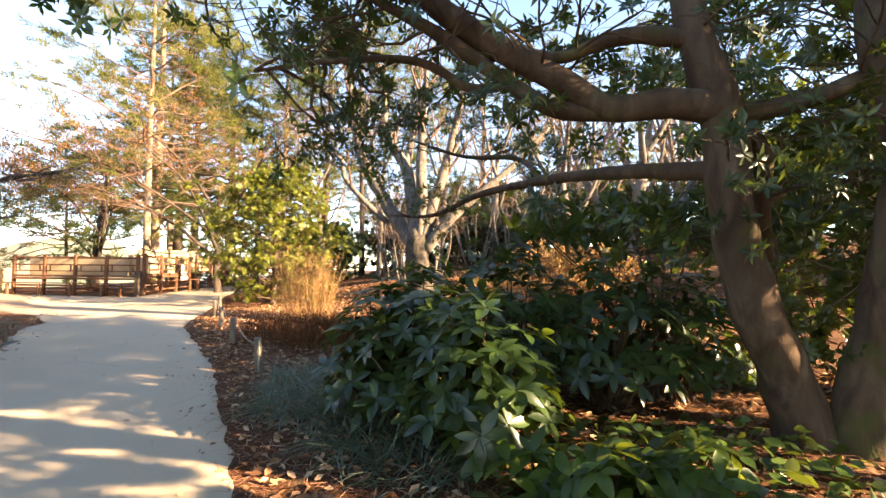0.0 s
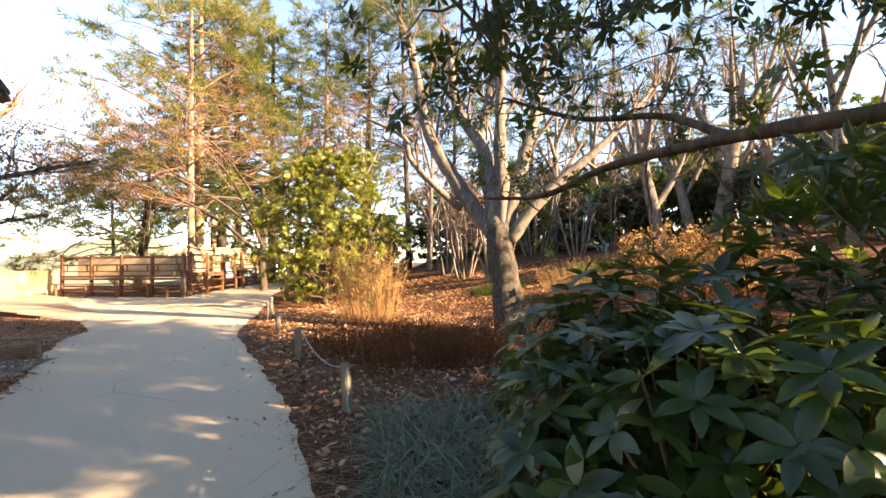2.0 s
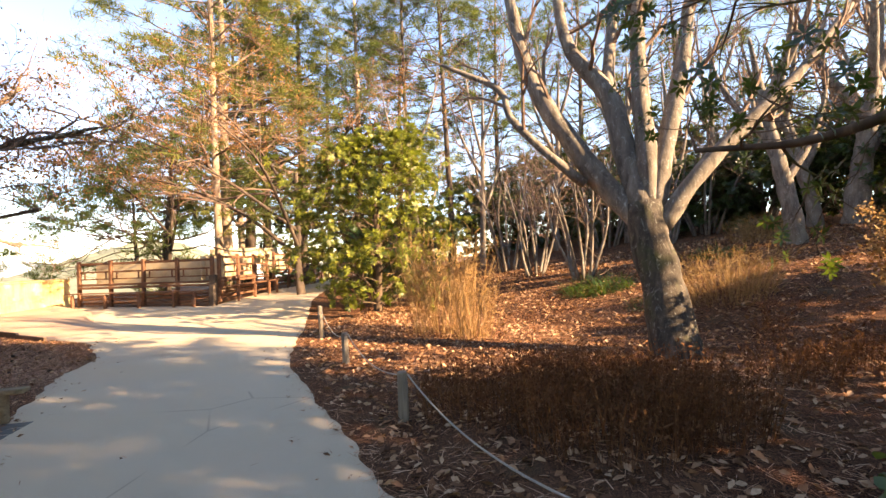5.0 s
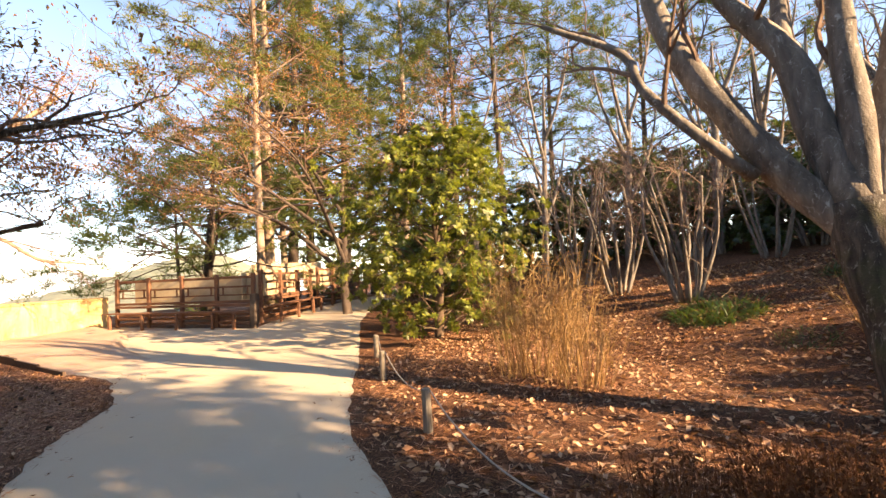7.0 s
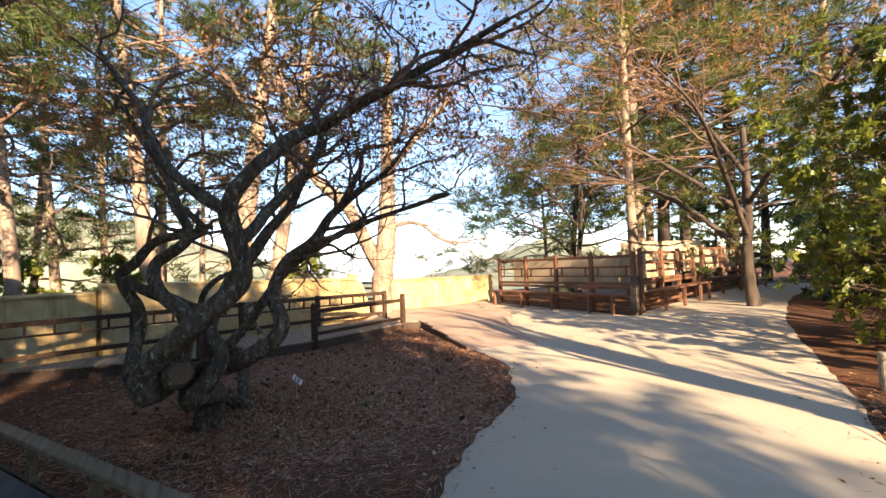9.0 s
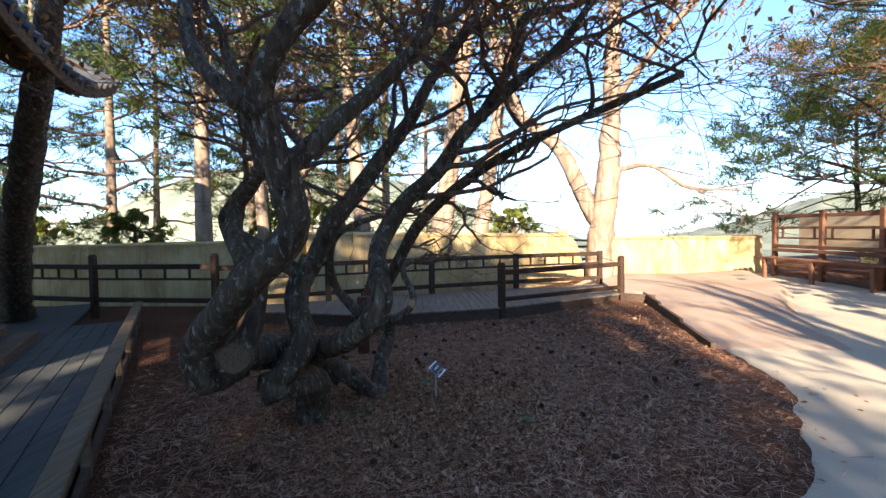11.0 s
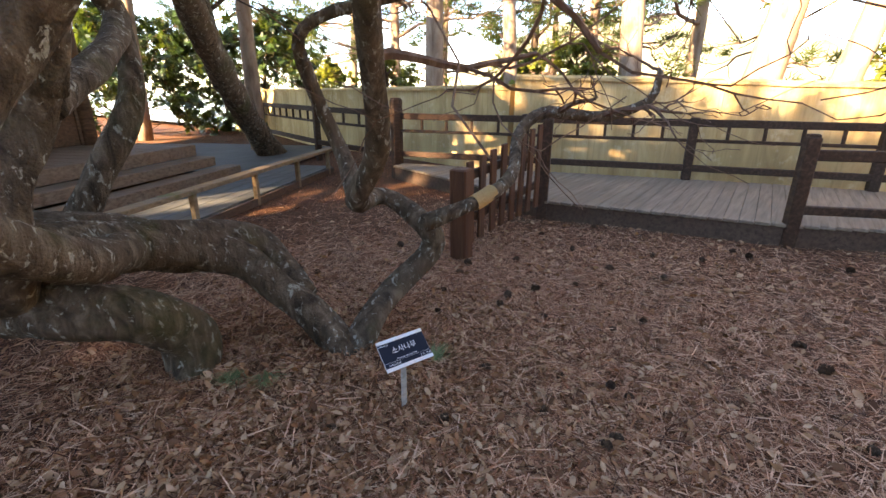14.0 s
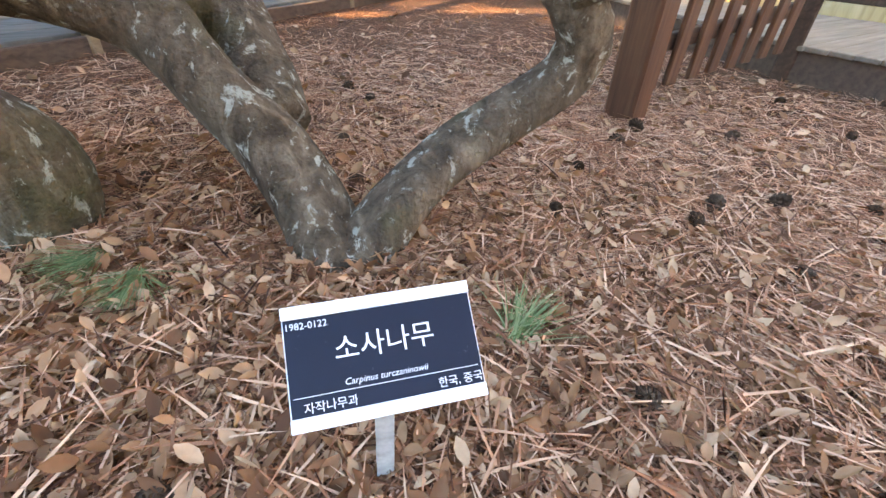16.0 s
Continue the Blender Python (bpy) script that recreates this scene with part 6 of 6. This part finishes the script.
for x, y, rx, ry in ((-1.15, 9.0, 0.9, 0.8), (-0.1, 8.4, 0.8, 0.8), (0.7, 8.9, 0.7, 0.8), (-0.3, 9.6, 0.8, 0.6)):
    stalks("dry_plant_bed", x, y, rx, ry, 700, 0.62, "dry_red", "dense bed of withered red-brown stems", 0.15, 0.007, per=4, leaf=leaf_shape(0.05, 0.02, 2, 0.3, 0.3))
for x, y, r, n in ((2.3, 10.6, 0.5, 160), (3.4, 11.2, 0.6, 200), (0.9, 9.9, 0.4, 110), (4.4, 9.9, 0.6, 180), (3.0, 13.0, 0.35, 70)):
    stalks("dry_plant", x, y, r, r, n, 0.55, "dry_red", "withered low plant on needle litter", 0.3, 0.007, per=4, leaf=leaf_shape(0.05, 0.025, 2, 0.3, 0.3))
stalks("hydrangea_bush", 4.9, 11.3, 0.85, 0.7, 190, 2.05, "dry_red", "withered hydrangea with tan flower heads", 0.35, 0.012, heads=110, per=6, leaf=leaf_shape(0.07, 0.04, 2, 0.4, 0.3))
stalks("hydrangea_bush", 5.9, 12.3, 0.7, 0.7, 120, 1.5, "dry_red", "withered hydrangea bush with fewer flower heads", 0.35, 0.012, heads=60, per=5, leaf=leaf_shape(0.07, 0.04, 2, 0.4, 0.3))

# ---- litter ----
def scatter_flat(name, x, y, shape, mat, label, size, lift, wild=0.12, category="litter"):
    n = len(x)
    o = np.stack([x, y, heights(x, y) + np.abs(rng.normal(0, lift, n)) + 0.003], 1)
    d = rand_dirs(n, -wild, wild * 1.4)
    up = np.tile([0, 0, 1.0], (n, 1)) + rng.normal(0, wild * 1.6, (n, 3))
    v, f = strewn(shape, o, d, up, rng.uniform(*size, n))
    return tagged(arrays_mesh(name, v, f, M[mat]), label, category, kind="stuff")


def yard_points(n, cx, cy, s):
    x, y = rng.normal(cx, s, n), rng.normal(cy, s, n)
    k = (inside(PATH_EDGE, x, y) < -0.02) & ((x - RAIL_A.x) * rail_in.x + (y - RAIL_A.y) * rail_in.y < -0.1) & (inside(NEAR + FAR[::-1], x, y) < -0.05)
    return x[k], y[k]


x, y = yard_points(65000, -11.9, 8.1, 1.1)
scatter_flat("fallen_pine_needles", x, y, blade_shape(0.13, 0.0058, 2, 0.12), "needle_dry", "fallen reddish-brown pine needles in the yard", (0.6, 1.3), 0.015, 0.20)
x, y = yard_points(80000, -12.6, 9.3, 2.0)
scatter_flat("fallen_pine_needles_wide", x, y, blade_shape(0.14, 0.0045, 2, 0.1), "needle_dry", "fallen pine needles across the yard", (0.7, 1.4), 0.008, 0.12)
x, y = yard_points(15000, -11.4, 8.4, 0.72)
scatter_flat("fallen_leaves", x, y, leaf_shape(0.055, 0.029, 3, -0.15, 0.24), "dry_leaf", "small curled brown fallen leaves", (0.55, 1.1), 0.014, 0.5)
x, y = yard_points(6000, -12.8, 9.8, 2.2)
scatter_flat("fallen_leaves_wide", x, y, leaf_shape(0.055, 0.032, 3, -0.15, 0.22), "dry_leaf", "brown fallen leaves across the yard", (0.6, 1.3), 0.008, 0.35)
x, y = rng.uniform(-7, 9, 60000), rng.uniform(2, 24, 60000)
k = (inside(PATH_EDGE, x, y) < 0.12 * wave(x * 5, y * 5))
scatter_flat("slope_needles", x[k], y[k], blade_shape(0.20, 0.006, 2, 0.1), "needle_dry", "pine needles over the wooded slope", (0.6, 1.3), 0.01, 0.12)
k = k & (rng.uniform(0, 1, len(x)) < 0.55)
scatter_flat("slope_leaves", x[k] + 0.1, y[k] + 0.1, leaf_shape(0.085, 0.05, 2, -0.15, 0.22), "dry_leaf", "brown leaves over the wooded slope", (0.6, 1.3), 0.01, 0.3)
x, y = rng.uniform(-12, 5, 60000), rng.uniform(-2, 16, 60000)
sd = inside(PATH_EDGE, x, y)
k = (sd > -0.25) & (np.exp(-np.abs(sd) / 0.26) * (0.6 + 0.5 * wave(x * 2.3, y * 2.3)) > rng.uniform(0, 1, len(x)))
scatter_flat("path_needles", x[k], y[k], blade_shape(0.16, 0.0065, 2, 0.1), "needle_dry", "needles blown along the path's edges", (0.6, 1.3), 0.010, 0.06)
k = k & (rng.uniform(0, 1, len(x)) < 0.3)
scatter_flat("path_leaves", x[k] + 0.07, y[k] - 0.05, leaf_shape(0.06, 0.034, 2, -0.15, 0.22), "dry_leaf", "brown leaves gathered along the path's edges", (0.6, 1.2), 0.008, 0.2)

# pine cones
cone = Mesh()
cone.tube([(0, 0, 0.0), (0, 0, 0.02), (0, 0, 0.05)], [0.012, 0.014, 0.004], 6)
for k in range(42):
    t = k / 42
    a = k * 2.4
    r, z = 0.026 * math.sin(math.pi * (0.22 + 0.74 * t)), 0.004 + 0.05 * t
    c, s = math.cos(a), math.sin(a)
    cone.add([(c * 0.008 - s * 0.004, s * 0.008 + c * 0.004, z), (c * 0.008 + s * 0.004, s * 0.008 - c * 0.004, z), (c * r + s * 0.008, s * r - c * 0.008, z + 0.008), (c * r * 1.12, s * r * 1.12, z + 0.014), (c * r - s * 0.008, s * r + c * 0.008, z + 0.008), (c * r, s * r, z + 0.002)], [(0, 1, 2, 3, 4), (0, 4, 5), (4, 3, 5), (3, 2, 5), (2, 1, 5)])
first = tagged(cone.make("pine_cone", M["cone"]), "small open brown pine cone on the needles", "pine cone", "pine cones in the yard")
x, y = yard_points(130, -12.6, 8.6, 1.9)
first.matrix_world = pose(x[0], y[0], zg(x[0], y[0]) + 0.02, 80, 20, 0)
for a, b in list(zip(x, y))[1:70]:
    ob = copy_thing(first, pose(a, b, zg(a, b) + 0.022, rng.uniform(60, 110), rng.uniform(-30, 30), rng.uniform(0, 360)))
    ob.scale = (1.25,) * 3 if rng.uniform() < 0.4 else (0.95,) * 3

# green needle sprays by the sign
for x, y, turn in ((-11.98, 8.42, 200), (-11.23, 7.62, 20), (-11.3, 7.75, 60), (-10.9, 9.35, 120)):
    n = 150
    a = radians(turn) + rng.normal(0, 0.45, n)
    o = np.tile([x, y, zg(x, y) + 0.02], (n, 1)) + rng.normal(0, 0.012, (n, 3))
    d = np.stack([np.cos(a), np.sin(a), rng.uniform(0.0, 0.5, n)], 1)
    v, f = strewn(blade_shape(0.17, 0.0034, 3, 0.15), o, d, np.tile([0, 0, 1.0], (n, 1)), rng.uniform(0.6, 1.15, n))
    tagged(arrays_mesh("needle_spray", v, f, M["needle_green"]), "fresh green pine needle spray on the litter", "needles", "green needle sprays")

# ---- name plate of the tree ----
sign = empty("plant_label", -11.58, 8.56, -0.1, "dark blue plant name plate on a thin metal stake", "sign")
normal = Vector((0.33, 0.80, 1.05)).normalized()
right = Vector((-normal.y, normal.x, 0)).normalized()
upv = normal.cross(right)
SM = Matrix.Translation((-11.58, 8.56, 0.255)) @ Matrix((right, upv, normal)).transposed().to_4x4() @ Matrix.Rotation(radians(4.0), 4, "Z")
W, Hh = 0.25, 0.155
Mesh().box((W, Hh, 0.006), SM, 0.001).make("plate", M["metal"], sign, "aluminium back plate")
face = Mesh().box((W - 0.004, Hh - 0.034, 0.002), SM @ pose(0, 0, 0.0042), 0).make("face", M["signblue"], sign, "dark navy printed face")
Mesh().box((W, 0.017, 0.006), SM @ pose(0, Hh / 2 - 0.0085, 0.005), 0.001).make("upper_strip", M["signwhite"], sign)
Mesh().box((W, 0.017, 0.006), SM @ pose(0, -Hh / 2 + 0.0085, 0.005), 0.001).make("lower_strip", M["signwhite"], sign)
Mesh().box((W - 0.012, 0.0008, 0.0006), SM @ pose(0, -0.037, 0.0056), 0).make("rule", M["signwhite"], face)
stake = Mesh()
stake.box((0.030, 0.006, 0.42), Matrix.Translation((-11.585, 8.545, 0.035)) @ Matrix.Rotation(math.atan2(right.y, right.x), 4, "Z"), 0.001)
stake.make("stake", M["stake"], sign, "flat grey metal stake")


def writing(text, size, x, y, slant=0.0, align="LEFT"):
    cu = bpy.data.curves.new("writing", "FONT")
    cu.body, cu.size, cu.shear, cu.align_x = text, size, slant, align
    cu.extrude, cu.resolution_u = 0.0002, 3
    tmp = new("writing_source", cu)
    dep = bpy.context.evaluated_depsgraph_get()
    me = bpy.data.meshes.new_from_object(tmp.evaluated_get(dep))
    bpy.data.objects.remove(tmp)
    me.materials.clear()
    me.materials.append(M["signwhite"])
    me.transform(SM @ pose(x, y, 0.0056))
    link_mesh("writing", me, face, "white printed words")


writing("소사나무", 0.036, 0.002, 0.002, 0, "CENTER")
writing("1982-0122", 0.0125, -0.122, 0.047)
writing("Carpinus turczaninowii", 0.0115, -0.002, -0.031, 0.25, "CENTER")
writing("자작나무과", 0.0145, -0.108, -0.056)
writing("한국, 중국", 0.0145, 0.062, -0.056)
